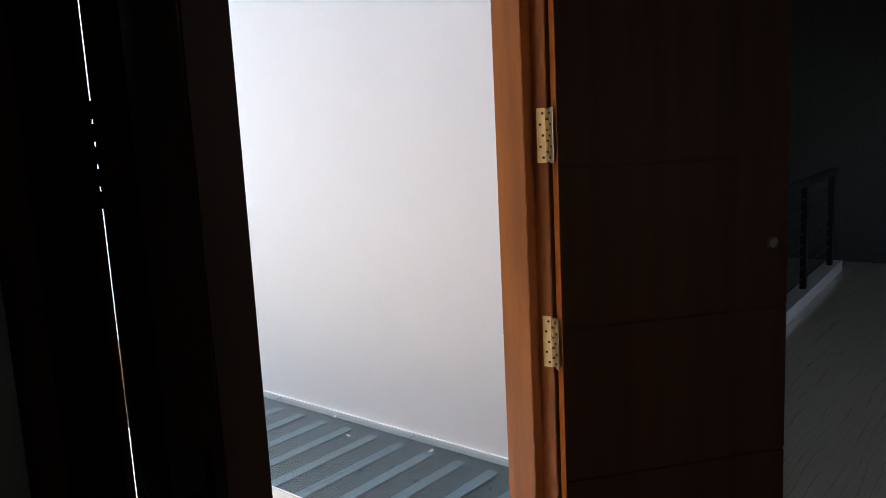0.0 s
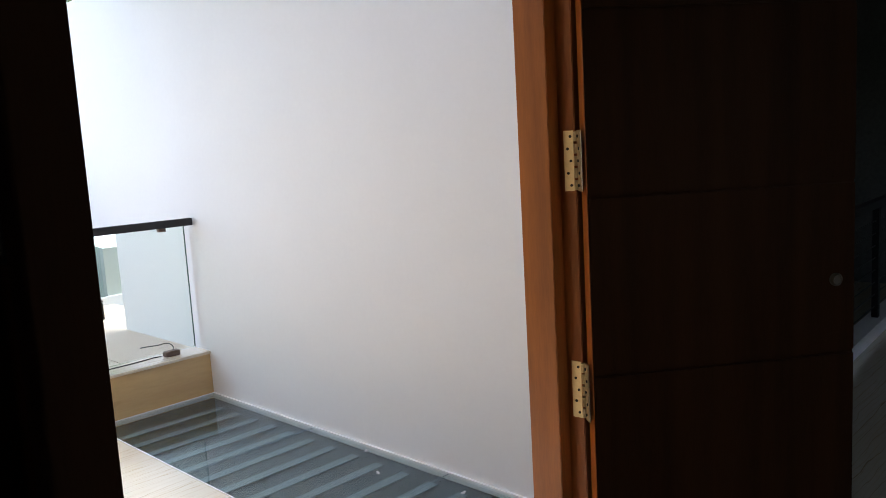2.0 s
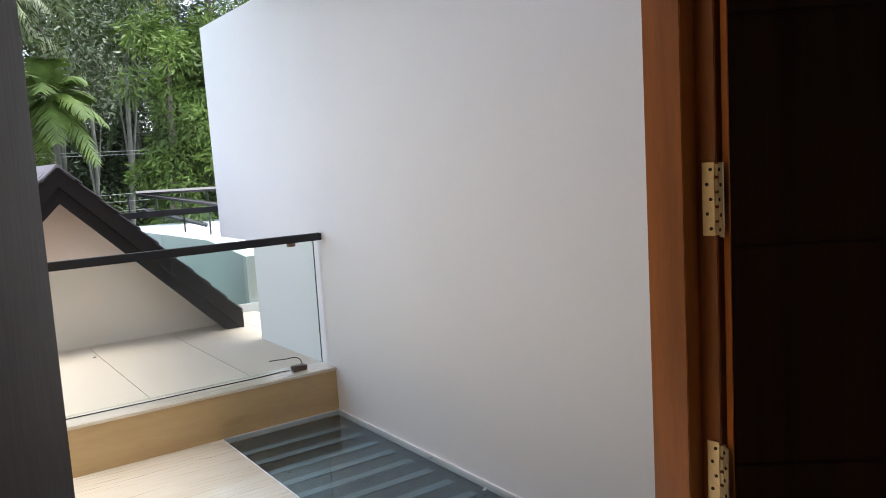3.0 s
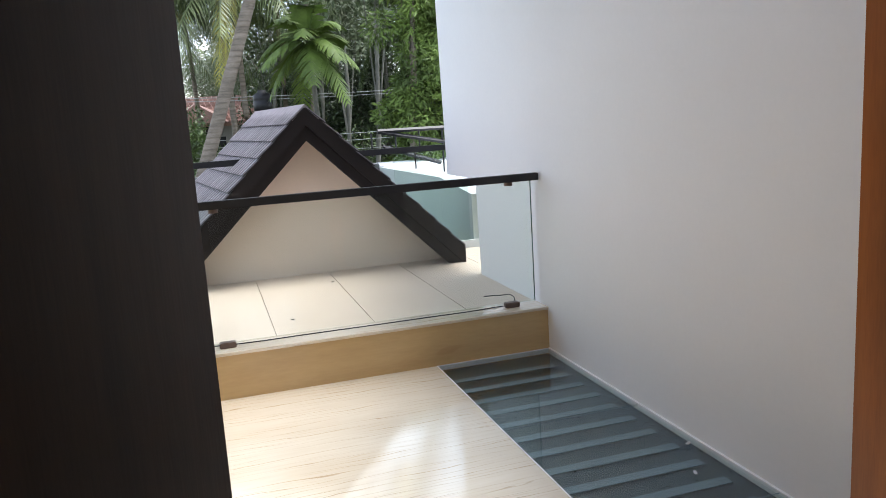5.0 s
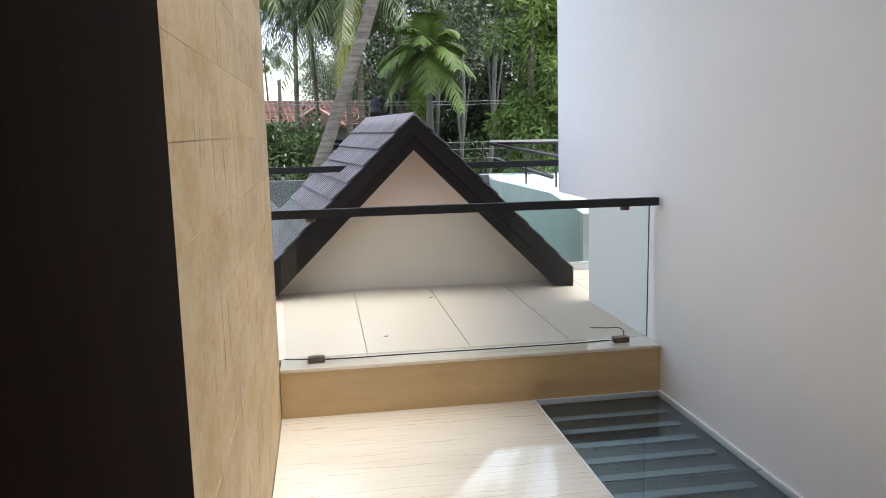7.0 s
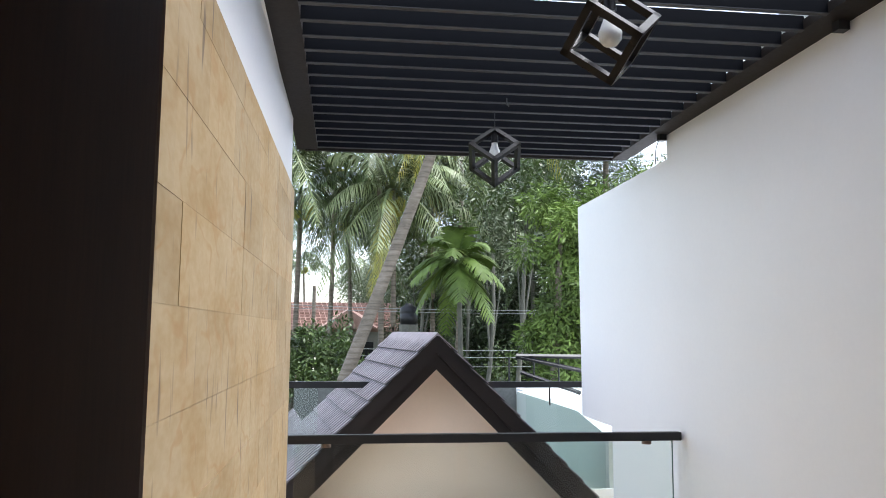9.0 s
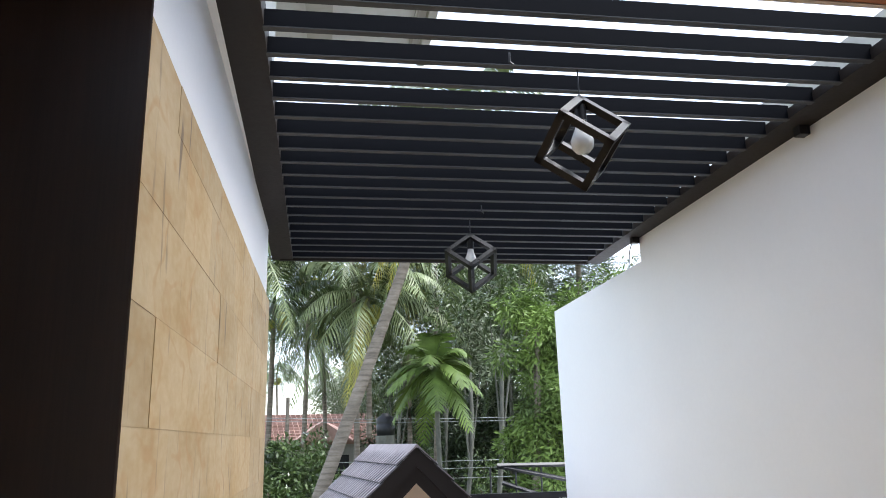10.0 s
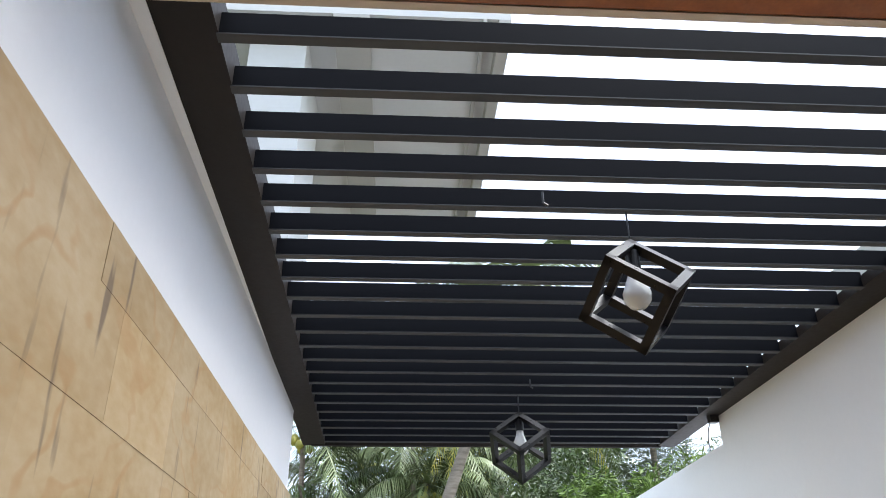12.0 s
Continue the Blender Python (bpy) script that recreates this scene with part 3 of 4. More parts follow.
part("skirting", box(B(), -0.10, 2.0, GY - 0.008, GY - 0.001, 0.246, 0.266), M_CREAM, dormer)
S2 = math.sqrt(0.5)
for side, length in ((1, 1.72), (-1, 2.9)):
    # x runs down the slope, y back along the ridge, z away from the roof
    def at(x, y, z, side=side):
        return Vector((rx(y) + side * S2 * (x + z), y, RZ - 0.02 + S2 * (z - x)))

    def slab(bm, x0a, x0b, x1, y0, y1, z0, z1):
        # the lower end is cut plumb
        c = [(x0a, y0, z0), (x1 - z0, y0, z0), (x1 - z1, y0, z1), (x0b, y0, z1), (x0a, y1, z0), (x1 - z0, y1, z0), (x1 - z1, y1, z1), (x0b, y1, z1)]
        v = [bm.verts.new(at(*p)) for p in c]
        for f in ((0, 1, 2, 3), (7, 6, 5, 4), (0, 4, 5, 1), (1, 5, 6, 2), (2, 6, 7, 3), (3, 7, 4, 0)):
            bm.faces.new([v[i] for i in f])
        return bm

    part("lower_bargeboard", slab(B(), 0.170, 0.09, length - 0.045, Y0 + 0.025, Y0 + 0.05, -0.17, -0.09), M_FASCIA, dormer)
    part("upper_bargeboard", slab(B(), 0.09, -0.012, length, Y0, Y0 + 0.045, -0.09, 0.012), M_FASCIA, dormer)
    part("roof_deck", slab(B(), 0.12, 0.0, length - 0.02, Y0 + 0.046, Y0 + DEEP, -0.12, -0.002), M_FASCIA, dormer)
    cw, ch = 0.44, 0.168
    o = at(0, 0, 0)
    bm = B()

    def bx(x0, x1, y0, y1, z0, z1):
        v = []
        for x, y, z in itertools.product((x0, x1), (y0, y1), (z0, z1)):
            v.append(bm.verts.new(at(x, y, z + x * 0.075) - o))
        for f in ((0, 1, 3, 2), (4, 6, 7, 5), (0, 4, 5, 1), (2, 3, 7, 6), (0, 2, 6, 4), (1, 5, 7, 3)):
            bm.faces.new([v[i] for i in f])

    bx(0.0, ch + 0.018, 0.002, cw - 0.002, 0.001, 0.007)
    base_faces = len(bm.faces)
    for k in range(5):
        bx(0.0, ch + 0.016, (k + 0.5) * cw / 5 - 0.028, (k + 0.5) * cw / 5 + 0.024, 0.007, 0.017)
    me = bpy.data.meshes.new("shingle")
    for i, f in enumerate(bm.faces):
        f.material_index = 1 if i < base_faces else 0
    bmesh.ops.recalc_face_normals(bm, faces=bm.faces[:])
    bm.to_mesh(me), bm.free()
    me.materials.append(M_SHINGLE), me.materials.append(M_GROOVE_SHADE)
    for r_ in range(int(length / ch)):
        lower = side < 0 and r_ > 6
        for c_ in range(7 if lower else 4):
            p = at(r_ * ch, Y0 - 0.01 + c_ * cw, 0.003)
            pobj("shingle", me, dormer, Matrix.Translation(p))
bm = B()
for s_ in (-1, 1):
    c = [(0, RZ - 0.012), (s_ * 0.10, RZ - 0.107), (s_ * 0.105, RZ - 0.092), (0, RZ + 0.012)]
    a, b = [bm.verts.new((rx(Y0) + x, Y0 - 0.004, z)) for x, z in c], [bm.verts.new((rx(Y0 + DEEP) + x, Y0 + DEEP, z)) for x, z in c]
    bm.faces.new(a), bm.faces.new(b[::-1])
    for i in range(4):
        j = (i + 1) % 4
        bm.faces.new([a[i], b[i], b[j], a[j]])
part("ridge_cap", bm, M_SHINGLE, dormer)

# ---- far terrace railing ----
rail2 = thing("terrace_railing", "black square handrail over a glass balustrade at the terrace's far edge", "railing")
for x0, x1 in ((-2.6, 0.47), (1.40, 2.75)):
    part("handrail", box(B(), x0, x1, 2.28, 2.33, 1.165, 1.215), M_BLACK, rail2, bevel=0.003)
part("pane", box(B(), -2.6, 0.05, 2.30, 2.31, 0.1, 1.165), M_GLASS, rail2)
part("pane", box(B(), 1.75, 2.42, 2.30, 2.31, 0.33, 1.165), M_GLASS, rail2)
for px in (1.95, 2.35):
    part("post", rod(B(), (px, 2.305, 1.02), (px, 2.305, 1.17), 0.007), M_BLACK, rail2)
srail = thing("slope_railing", "dark green metal railing sloping down outside the parapet", "railing")
for (a, b) in (((2.44, 5.9, 1.31), (5.0, 5.9, 1.29)), ((2.44, 5.9, 1.305), (3.9, 5.9, 1.0)), ((2.50, 5.9, 1.10), (3.3, 5.9, 0.83))):
    part("bar", rod(B(), a, b, 0.028, seg=4), M_BLACK, srail)
for k in range(8):
    px = 2.35 + k * 0.33
    part("post", rod(B(), (px, 5.9, 0.68 if px > 3.05 else 0.98), (px, 5.9, 1.29), 0.012, seg=6), M_BLACK, srail)

# ---- indoor railing ----
irail = thing("indoor_railing", "black metal railing with thin horizontal cables on a white kerb", "railing", m=pose(5.62, -2.80, 0, 0, 0, 3))
for px in (-1.1, 0.0, 1.05):
    part("post", box(B(), px - 0.03, px + 0.03, -0.02, 0.02, 0.09, 0.90), M_BLACK, irail)
part("top_rail", box(B(), -2.3, 1.15, -0.03, 0.03, 0.86, 0.91), M_BLACK, irail)
for k in range(8):
    part("cable_line", rod(B(), (-2.3, 0, 0.17 + k * 0.085), (1.1, 0, 0.17 + k * 0.085), 0.004, seg=6), M_BLACK, irail)
part("kerb", box(B(), -2.3, 1.3, -0.06, 0.06, 0.0, 0.09), M_WHITE, irail)

# ---- outdoors ----
EYE = Vector((0.353, -3.994, 1.654))
GZ = -3.3


def far(sx, sz, d):
    return Vector((EYE.x + sx * d, EYE.y + d, EYE.z + sz * d))


def leafmesh(rng, verts, faces, c, r, n, size, flat=1.0, hang=0.0, lean=0.35):
    """n small bent leaves within a ball."""
    for _ in range(n):
        v = Vector((rng.gauss(0, 1), rng.gauss(0, 1), rng.gauss(0, 1))).normalized() * r * rng.random() ** 0.4
        p = c + Vector((v.x, v.y, v.z * flat))
        d = (v.normalized() * 0.6 + Vector((rng.gauss(0, 0.6), rng.gauss(0, 0.6), rng.gauss(0, 0.5) - hang))).normalized()
        s = d.cross(Vector((rng.gauss(0, 1), rng.gauss(0, 1), rng.gauss(0, 1)))).normalized()
        L = size * rng.uniform(0.6, 1.4)
        w = L * lean
        k = len(verts)
        verts += [p, p + d * L * 0.5 + s * w * 0.5, p + d * L, p + d * L * 0.5 - s * w * 0.5]
        faces.append((k, k + 1, k + 2, k + 3))


def tree(name, label, base, top, r0, r1, blobs, leaf_m, bark_m, n, size, seed, flat=1.0, hang=0.1, lean=0.35, kinds="tree"):
    rng = random.Random(seed)
    ob = thing(name, label, kinds)
    base, top = Vector(base), Vector(top)
    pts = [base.lerp(top, i / 5) + Vector((rng.uniform(-1, 1), rng.uniform(-1, 1), 0)) * 0.15 * (0 < i < 5) for i in range(6)]
    part("trunk", tube(B(), pts, [r0 + (r1 - r0) * i / 5 for i in range(6)]), bark_m, ob, smooth=True)
    bm = B()
    for c, r in blobs:
        rod(bm, pts[3] if c.z > pts[3].z else pts[2], c, r1 * 0.7, r1 * 0.15, 6)
    part("limb", bm, bark_m, ob)
    verts, faces = [], []
    for c, r in blobs:
        for _ in range(5):
            cc = c + Vector((rng.gauss(0, 0.45), rng.gauss(0, 0.45), rng.gauss(0, 0.45))) * r
            leafmesh(rng, verts, faces, cc, r * rng.uniform(0.35, 0.7), n // 5, size, flat, hang, lean)
    raw("crown", verts, faces, leaf_m, ob)
    return ob


def frond(verts, faces, rng, origin, yaw, up, length, droop, width, n=44, hang=0.45, blade=0.30):
    """One feather leaf: a bent midrib with two rows of leaflets."""
    h = Vector((math.cos(yaw), math.sin(yaw), 0))
    side = Vector((-h.y, h.x, 0))
    def at(t):
        return origin + h * (length * (t * math.cos(up) * (1 - 0.25 * droop * t))) + Vector((0, 0, length * (t * math.sin(up) - droop * t * t)))
    for i in range(n):
        t0, t1 = i / n, (i + 1) / n
        a, b = at(t0), at(t1)
        k = len(verts)
        w = 0.012 * length * (1 - t0) + 0.004
        verts += [a - side * w, a + side * w, b + side * w, b - side * w]
        faces.append((k, k + 1, k + 2, k + 3))
        if t0 < 0.12:
            continue
        ll = width * math.sin(math.pi * min(1, 0.12 + t0 * 0.85)) ** 0.6 * rng.uniform(0.85, 1.1)
        fw = (b - a).normalized()
        for s in (-1, 1):
            d = (side * s + fw * 0.7 + Vector((0, 0, -hang * rng.uniform(0.5, 1.5)))).normalized()
            e1, e2 = a + d * ll * 0.55, a + d * ll + Vector((0, 0, -hang * ll * 0.35))
            lw = fw * (length / n * blade)
            k = len(verts)
            verts += [a - lw, a + lw, e1 + lw * 0.9, e1 - lw * 0.9, e2]
            faces += [(k, k + 1, k + 2, k + 3), (k + 3, k + 2, k + 4)]


def palm(name, label, base, crown, r0, r1, nf, length, width, seed, leaf_m, hang=0.5, bark=None, dry=0, nuts=True, ups=(-0.5, 1.1), blade=0.30, count=44):
    rng = random.Random(seed)
    ob = thing(name, label, "palm tree")
    base, crown = Vector(base), Vector(crown)
    N = 22
    pts, rad = [], []
    for i in range(N + 1):
        t = i / N
        p = base.lerp(crown, t)
        p.z = base.z + (crown.z - base.z) * t
        p.x += math.sin(math.pi * t) * 0.03 * (crown - base).length * 0.3
        pts.append(p)
        rad.append((r0 + (r1 - r0) * t) * (1 + 0.05 * (i % 2)))
    part("trunk", tube(B(), pts, rad, 12), bark or M_BARK, ob, smooth=True)
    verts, faces = [], []
    top = pts[-1]
    for k in range(nf):
        yaw = k * 2.39996 + rng.uniform(-0.2, 0.2)
        up = ups[1] - (ups[1] - ups[0]) * (k / nf) + rng.uniform(-0.1, 0.1)
        frond(verts, faces, rng, top, yaw, up, length * rng.uniform(0.85, 1.1), 0.45 + 0.25 * rng.random(), width, n=count, hang=hang, blade=blade)
    raw("fronds", verts, faces, leaf_m, ob)
    if dry:
        verts, faces = [], []
        for k in range(dry):
            frond(verts, faces, rng, top, rng.uniform(0, 6.28), -0.7, length * 0.8, 0.5, width * 0.8, hang=0.9)
        raw("dry_fronds", verts, faces, M_LEAFY, ob, label="yellowing hanging fronds")
    if nuts:
        bm = B()
        for k in range(9):
            q = top + Vector((0.25 * math.cos(k * 0.9), 0.25 * math.sin(k * 0.9), -0.35 - 0.12 * (k % 3)))
            lathe(bm, [(0.0, -0.13), (0.09, -0.08), (0.11, 0.0), (0.08, 0.09), (0.0, 0.13)], q, 8)
        part("coconut_bunch", bm, M_LEAFY, ob, smooth=True, kind="stuff")
    return ob


# the leaning coconut palm and its neighbours
lean = (far(0.088, 0.221, 14) - far(-0.011, -0.044, 14)).normalized()
b0 = far(-0.011, -0.044, 14)
palm("coconut_palm", "tall leaning coconut palm with a ringed grey trunk", b0 - lean * (b0.z - GZ) / lean.z, b0 + lean * (7.7 - b0.z) / lean.z, 0.140, 0.080, 20, 3.4, 0.75, 1, M_FROND, dry=4)
COCO = "coconut palm with drooping feathery fronds"
for i, (sx, sz, d, L, nf) in enumerate(((-0.072, 0.175, 21, 3.0, 17), (0.048, 0.185, 20, 3.2, 22), (-0.010, 0.150, 26, 3.2, 20), (-0.028, 0.22, 24, 3.0, 14),
                                        (0.10, 0.22, 24, 3.2, 20), (0.025, 0.29, 20, 3.2, 20), (0.14, 0.28, 22, 3.2, 18), (-0.11, 0.26, 20, 3.0, 12), (-0.065, 0.085, 55, 3.4, 16), (0.02, 0.075, 48, 3.4, 16))):
    c = far(sx, sz, d)
    palm("coconut_palm", COCO, (c.x - 0.3 + 0.25 * (i % 3), c.y, GZ), c, 0.085, 0.06, nf, L, 0.75, 10 + i, M_FROND if i % 2 else M_LEAF, hang=0.8, dry=2 if i in (1, 5, 6) else 0)
c = far(0.135, 0.093, 15.5)
palm("areca_palm", "slender areca palm with bright green broad fronds", (c.x + 0.05, c.y, GZ), c, 0.06, 0.045, 20, 1.25, 0.46, 40, M_LEAFL, hang=0.34, bark=M_BARKP, nuts=False, ups=(-0.75, 1.4), blade=0.62, count=24)
c = far(0.235, 0.115, 24)
palm("areca_palm", "slender areca palm with bright green broad fronds", (c.x, c.y, GZ), c, 0.09, 0.06, 14, 1.6, 0.4, 41, M_LEAF, hang=0.3, bark=M_BARKP, nuts=False, ups=(-0.9, 1.2), blade=0.46, count=30)

# slim pale trunks
for i, (sx, sz, d, h) in enumerate(((0.170, -0.034, 20, 7.0), (0.216, -0.013, 18, 8.0), (0.148, 0.0, 23, 9), (0.088, 0.0, 24, 7))):
    c = far(sx, sz, d)
    blobs = [(Vector((c.x + random.uniform(-1, 1), c.y + random.uniform(-0.5, 1), GZ + h + 0.6 * j)), 1.1) for j in range(3)]
    tree("slim_tree", "slim pale-barked tree with a loose high crown", (c.x - 0.15, c.y, GZ), (c.x + 0.25, c.y, GZ + h), 0.075, 0.045, blobs, M_LEAF if i % 2 else M_LEAFH, M_BARKP, 900, 0.16, 60 + i)

# broad trees behind
rngt = random.Random(5)
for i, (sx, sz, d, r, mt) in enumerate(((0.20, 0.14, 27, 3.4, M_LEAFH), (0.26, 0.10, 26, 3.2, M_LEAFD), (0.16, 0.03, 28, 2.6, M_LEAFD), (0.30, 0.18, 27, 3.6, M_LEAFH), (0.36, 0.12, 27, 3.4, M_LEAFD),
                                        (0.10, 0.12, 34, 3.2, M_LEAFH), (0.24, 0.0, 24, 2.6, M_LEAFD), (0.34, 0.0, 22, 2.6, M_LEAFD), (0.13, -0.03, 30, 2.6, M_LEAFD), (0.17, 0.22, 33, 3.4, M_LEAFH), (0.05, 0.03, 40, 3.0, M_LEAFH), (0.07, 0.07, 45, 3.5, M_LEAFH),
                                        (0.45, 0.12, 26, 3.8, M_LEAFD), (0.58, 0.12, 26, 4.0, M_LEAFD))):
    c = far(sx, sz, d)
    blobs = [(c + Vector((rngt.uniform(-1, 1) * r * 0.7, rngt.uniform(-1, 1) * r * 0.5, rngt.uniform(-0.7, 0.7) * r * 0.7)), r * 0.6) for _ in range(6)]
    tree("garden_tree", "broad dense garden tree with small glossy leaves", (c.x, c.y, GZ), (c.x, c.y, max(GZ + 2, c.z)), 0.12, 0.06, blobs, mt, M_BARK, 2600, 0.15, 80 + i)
# the near column of long leaves by the parapet
c = far(0.275, 0.03, 13.5)
blobs = [(c + Vector((0.25 * (k % 2) - 0.1, 0.2 * (k % 3), -1.6 + k * 0.42)), 0.55) for k in range(9)]
tree("ashoka_tree", "dense upright tree with long bright green leaves", (c.x, c.y, GZ), (c.x, c.y, c.z + 1.6), 0.14, 0.05, blobs, M_LEAFL, M_BARK, 1900, 0.14, 120, hang=0.5, lean=0.22)
c = far(0.335, 0.02, 13.5)
blobs = [(c + Vector((0.35 * (k % 2), 0.2 * (k % 3), -1.6 + k * 0.42)), 0.6) for k in range(10)]
tree("ashoka_tree", "dense upright tree with long yellow-green leaves", (c.x, c.y, GZ), (c.x, c.y, c.z + 1.9), 0.14, 0.05, blobs, M_LEAFL, M_BARK, 1700, 0.15, 121, hang=0.5, lean=0.22)
# conifer with tiered boughs
c = far(0.34, 0.0, 22)
con = thing("conifer", "tall conifer with flat tiered dark boughs", "tree")
part("trunk", rod(B(), (c.x, c.y, GZ), (c.x, c.y, 9.5), 0.22, 0.05, 10), M_BARK, con)
verts, faces, rc = [], [], random.Random(9)
for t in range(14):
    z = 1.5 + t * 0.58
    for k in range(9):
        frond(verts, faces, rc, Vector((c.x, c.y, z)), k * 0.7 + t * 0.35, 0.12, 3.2 * (1 - t / 18), 0.10, 0.42, n=26, hang=0.15)
raw("bough", verts, faces, M_LEAFD, con)

# hedge bushes
for i, (sx, sz, d, r) in enumerate(((-0.046, -0.030, 17, 0.80), (-0.075, -0.05, 16, 0.8), (-0.020, -0.075, 18, 0.8), (0.10, -0.055, 24, 1.4), (0.16, -0.07, 24, 1.6), (0.24, -0.09, 20, 1.6), (-0.12, -0.04, 18, 1.0), (0.03, -0.08, 20, 1.2))):
    c = far(sx, sz, d)
    blobs = [(c + Vector((rngt.uniform(-1, 1) * r * 0.6, rngt.uniform(-0.5, 0.5) * r, rngt.uniform(-1.2, 0.6) * r * 0.6)), r * 0.62) for _ in range(6)]
    tree("garden_bush", "rounded dense green garden bush", (c.x, c.y, GZ), (c.x, c.y, c.z), 0.10, 0.05, blobs, M_LEAF, M_BARK, 900, 0.12, 140 + i, kinds="bush")

# low growth and far woods
def woods(name, label, xs, y, z0, z1, n, size, material, seed):
    rng = random.Random(seed)
    verts, faces = [], []
    for _ in range(n):
        x = rng.uniform(*xs)
        hgt = z0 + (z1 - z0) * (0.72 + 0.28 * math.sin(x * 0.23 + seed) * math.sin(x * 0.61)) * rng.random() ** 0.55
        leafmesh(rng, verts, faces, Vector((x, y + rng.uniform(-3, 3), hgt)), size * 1.2, 5, size, lean=0.6)
    return raw(name, verts, faces, material, kind="stuff", label=label)


woods("far_woods", "far wooded rise with haze put into its pale colour", (-40, 60), 95, GZ, 5.4, 14000, 0.7, M_LEAFH, 1)
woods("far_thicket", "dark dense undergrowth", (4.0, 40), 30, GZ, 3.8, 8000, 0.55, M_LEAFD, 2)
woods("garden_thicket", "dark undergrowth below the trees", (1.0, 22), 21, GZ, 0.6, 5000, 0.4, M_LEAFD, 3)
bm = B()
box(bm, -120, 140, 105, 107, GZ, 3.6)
structure("backdrop", bm, M_LEAFH, "far wooded hillside with haze put into its pale colour")

# red tiled house
house = thing("tiled_house", "low house with a red clay tile roof and shaded veranda", "house")
hy = EYE.y + 30
hz = EYE.z + 0.03
x0h, x1h = EYE.x - 8.0, EYE.x + 4.6
part("wall", box(B(), x0h + 0.5, x1h - 0.5, hy + 0.5, hy + 6, GZ, hz), mat("house_wall", (0.35, 0.33, 0.30), 0.8), house)
def roofslab(bm, xa, xb, ya, yb, za, zb, inset=1.6):
    v = [bm.verts.new(p) for p in ((xa, ya, za), (xb, ya, za), (xb - inset, yb, zb), (xa + inset, yb, zb))]
    w_ = [bm.verts.new(p.co - Vector((0, 0, 0.10))) for p in v]
    bm.faces.new(v), bm.faces.new(w_[::-1])
    for i in range(4):
        j = (i + 1) % 4
        bm.faces.new([v[i], w_[i], w_[j], v[j]])
bm = B()
roofslab(bm, x0h, x1h, hy, hy + 3.6, hz, hz + 1.15)
roofslab(bm, x1h, x0h, hy + 7.2, hy + 3.6, hz, hz + 1.15, -1.6)
part("roof", bm, M_REDTILE, house)
bm = B()
for r_ in range(10):
    t = r_ / 10
    for c_ in range(58):
        xx = x0h + 1.6 * t + 0.1 + c_ * 0.205
        if xx + 0.2 < x1h - 1.6 * t:
            box(bm, xx, xx + 0.17, hy + 3.6 * t, hy + 3.6 * t + 0.36, hz + 1.15 * t + 0.01, hz + 1.15 * t + 0.10)
tl = part("tiles", bm, M_REDTILE, house, kind="stuff")
bm = B()
g0 = far(-0.006, 0.012, 29.4)
v = [bm.verts.new(p) for p in ((g0.x - 1.1, hy - 0.5, hz + 0.02), (g0.x + 1.1, hy - 0.5, hz + 0.02), (g0.x, hy - 0.5, hz + 0.75), (g0.x - 1.1, hy + 2, hz + 0.3), (g0.x + 1.1, hy + 2, hz + 0.3), (g0.x, hy + 2, hz + 0.85))]
bm.faces.new(v[:3]), bm.faces.new((v[0], v[2], v[5], v[3])), bm.faces.new((v[2], v[1], v[4], v[5]))
part("gablet", bm, M_REDTILE, house)
for k in range(8):
    part("post", box(B(), x0h + 0.6 + k * 1.5, x0h + 0.75 + k * 1.5, hy + 0.2, hy + 0.35, GZ, hz), M_FASCIA, house)
    part("window", box(B(), x0h + 1.0 + k * 1.4, x0h + 1.8 + k * 1.4, hy + 0.46, hy + 0.5, GZ + 1.0, hz - 0.5), M_BLACK, house)
c = far(0.0705, 0.022, 16)
tank = thing("water_tank", "black plastic water tank on a small stand", "water tank")
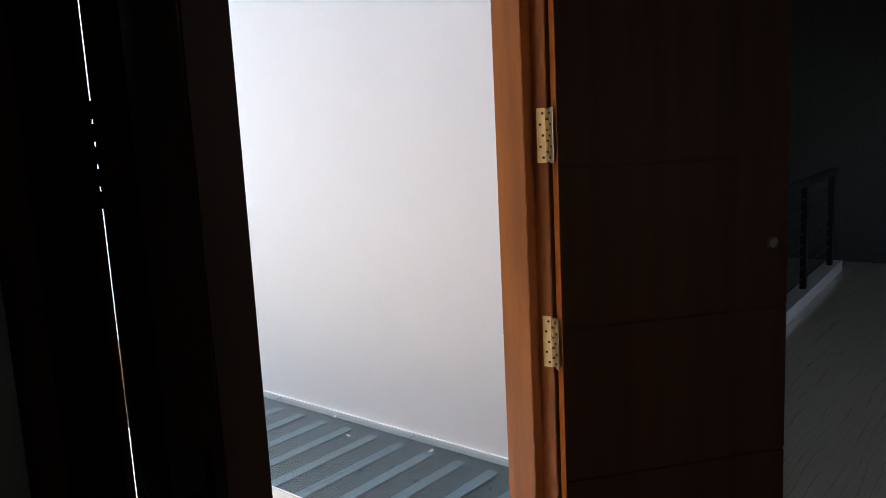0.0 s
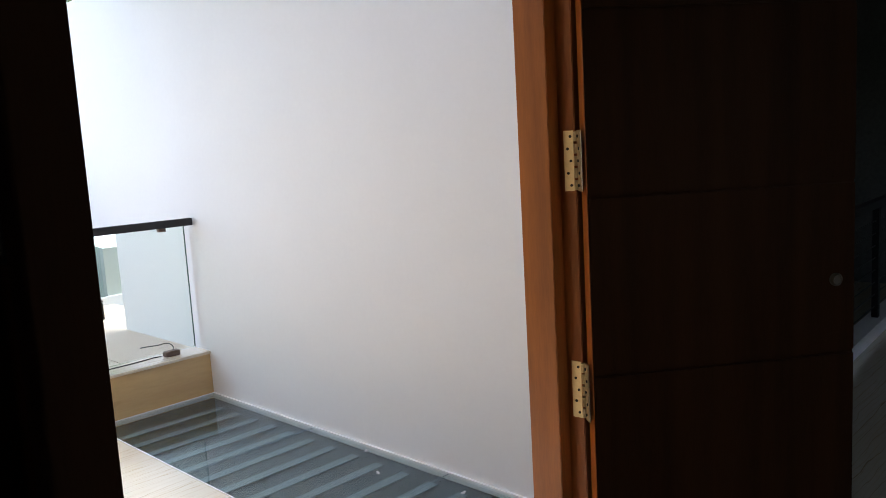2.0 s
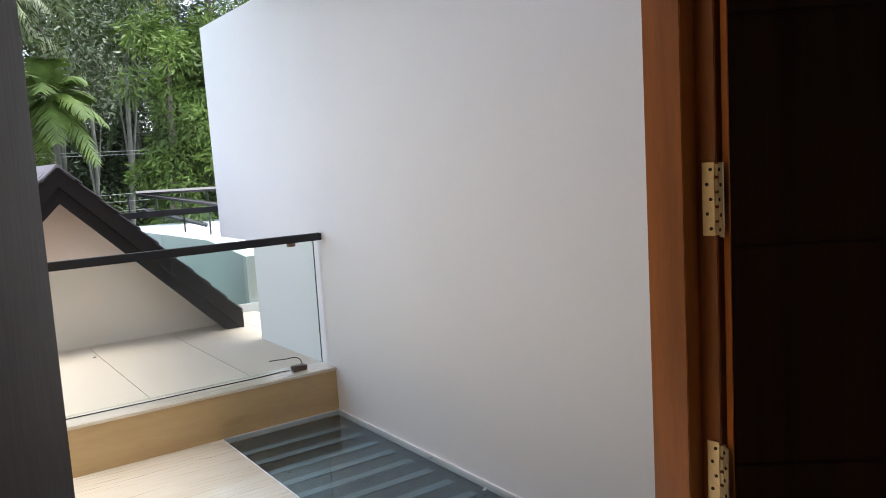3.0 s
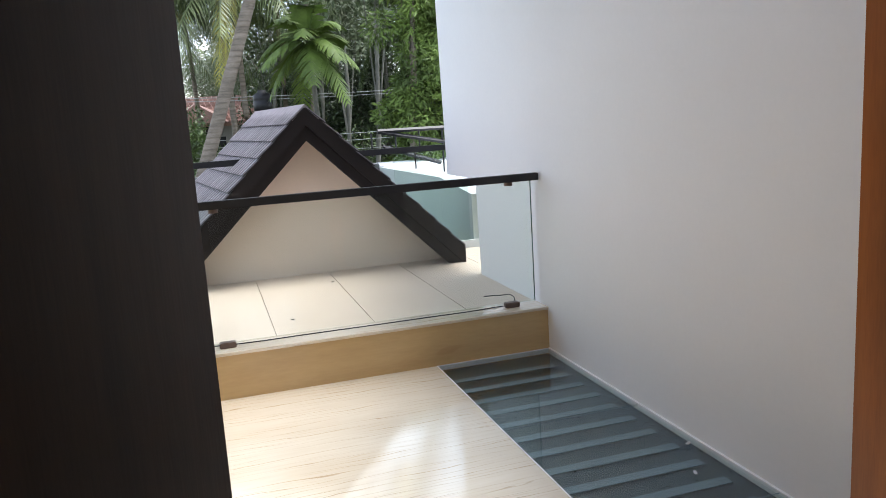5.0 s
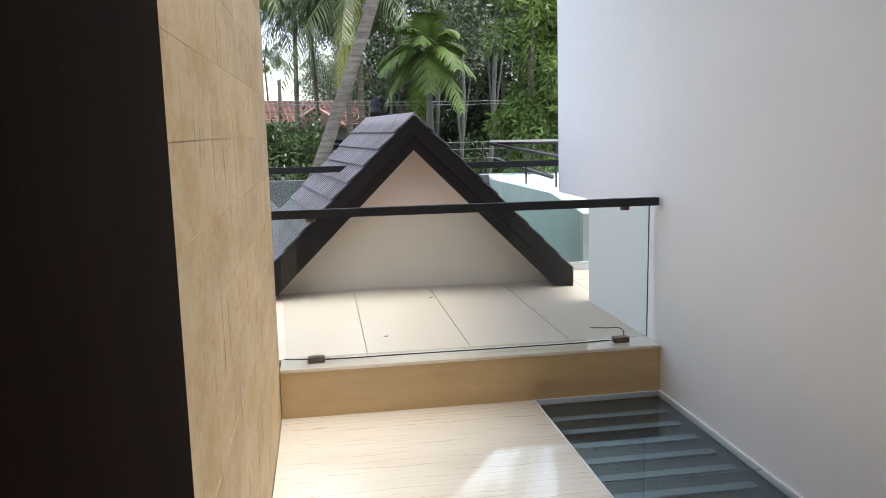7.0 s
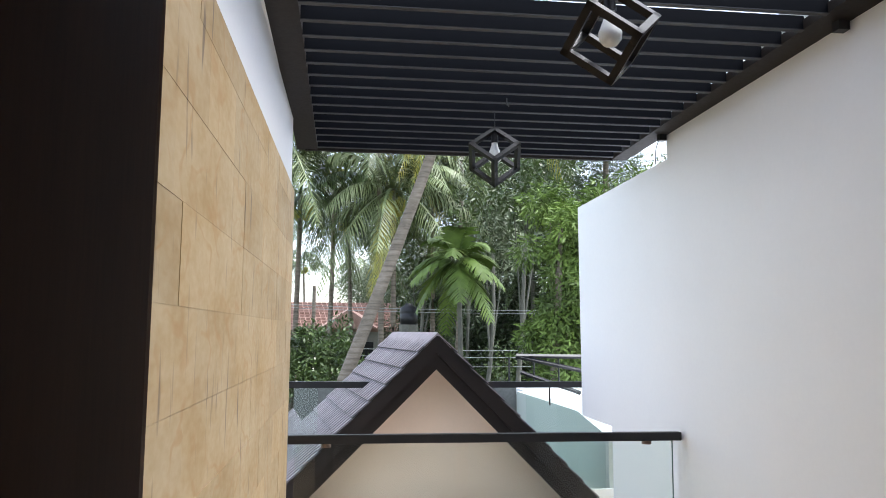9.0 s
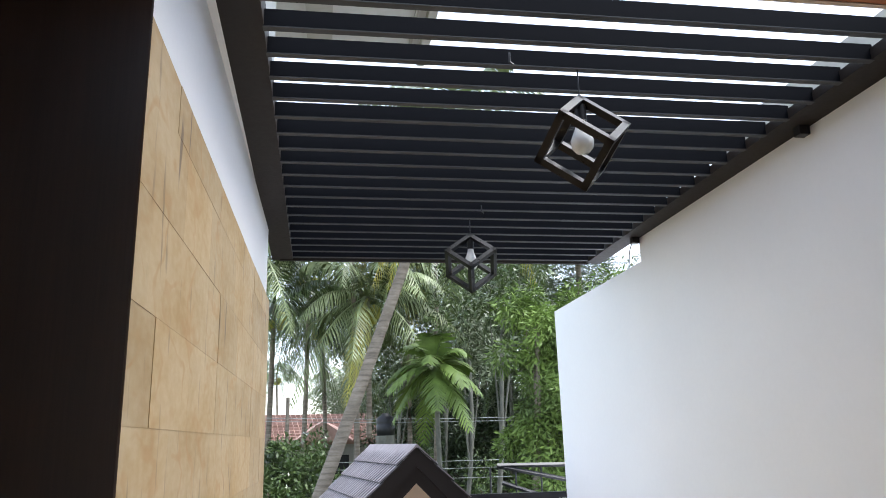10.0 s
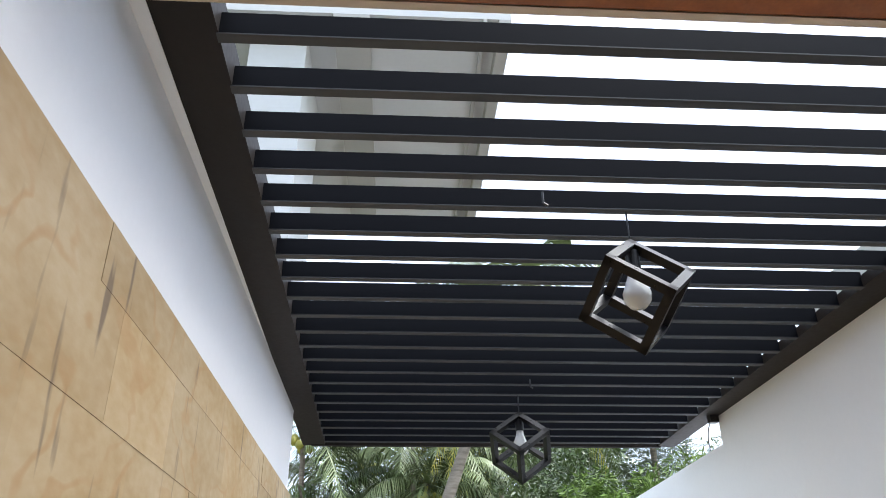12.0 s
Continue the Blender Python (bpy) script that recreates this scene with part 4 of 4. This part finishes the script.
bm = lathe(B(), [(0, -0.25), (0.18, -0.25), (0.19, -0.05), (0.175, -0.04), (0.19, 0.0), (0.18, 0.10), (0.09, 0.15), (0.075, 0.19), (0, 0.19)], c, 18)
part("tank", bm, M_BLACK, tank, smooth=True)
part("stand", rod(B(), (c.x, c.y, GZ), (c.x, c.y, c.z - 0.25), 0.2), M_BARKP, tank)

# power lines and their pole
pole = thing("power_pole", "thin grey steel power pole", "utility pole")
pb = far(-0.052, 0.0, 17)
part("pole", rod(B(), (pb.x, pb.y, GZ), (pb.x, pb.y, 2.6), 0.045, 0.04, 8), M_BARK, pole)
for sz, dz in ((0.040, 0.0), (0.036, 0.02), (-0.013, 0.0), (-0.022, 0.05), (-0.034, 0.0)):
    a, b = far(-0.30, sz, 17), far(0.42, sz - 0.012, 17)
    mid = (a + b) / 2 - Vector((0, 0, 0.12))
    cable("overhead_cable", [a, mid, b], 0.007, M_WIRE, "thin grey overhead cable")

# ---- pieces ----
rs = random.Random(3)
course = 0.1935
zrow = 1.665 - 9 * course
row = 0
while zrow < 2.345:
    z1 = min(zrow + course, 2.352)
    if z1 > 0.005:
        yy = YD1 + 0.004 - rs.uniform(0, 0.3)
        while yy < 0.045:
            w_ = rs.choice((0.36, 0.44, 0.56, 0.62))
            ya, yb = max(yy, YD1 + 0.003), min(yy + w_, 0.047)
            if yb - ya > 0.03:
                th = rs.uniform(0.0, 0.0015)
                bm = box(B(), -0.0195, -0.004 + th, ya + 0.0004, yb - 0.0004, max(zrow, 0) + 0.0005, z1 - 0.0005)
                part("stone", bm, M_STONE, wall_west)
            yy += w_
    zrow += course
bm = B()
box(bm, -0.0199, -0.0048, YD1 + 0.002, 0.046, 0.0, 2.350)
part("mortar", bm, M_STONE, wall_west)
for i in range(-2, 4):
    for ya, yb in ((0.212, 1.928), (1.933, 2.328)):
        x0t = 0.468 + i * 0.587
        xa, xb = x0t + 0.0025, min(x0t + 0.5845, 2.495)
        if xb - xa > 0.05:
            part("tile", box(B(), xa, xb, ya, yb, 0.245, 0.26), M_TERR, terrace)
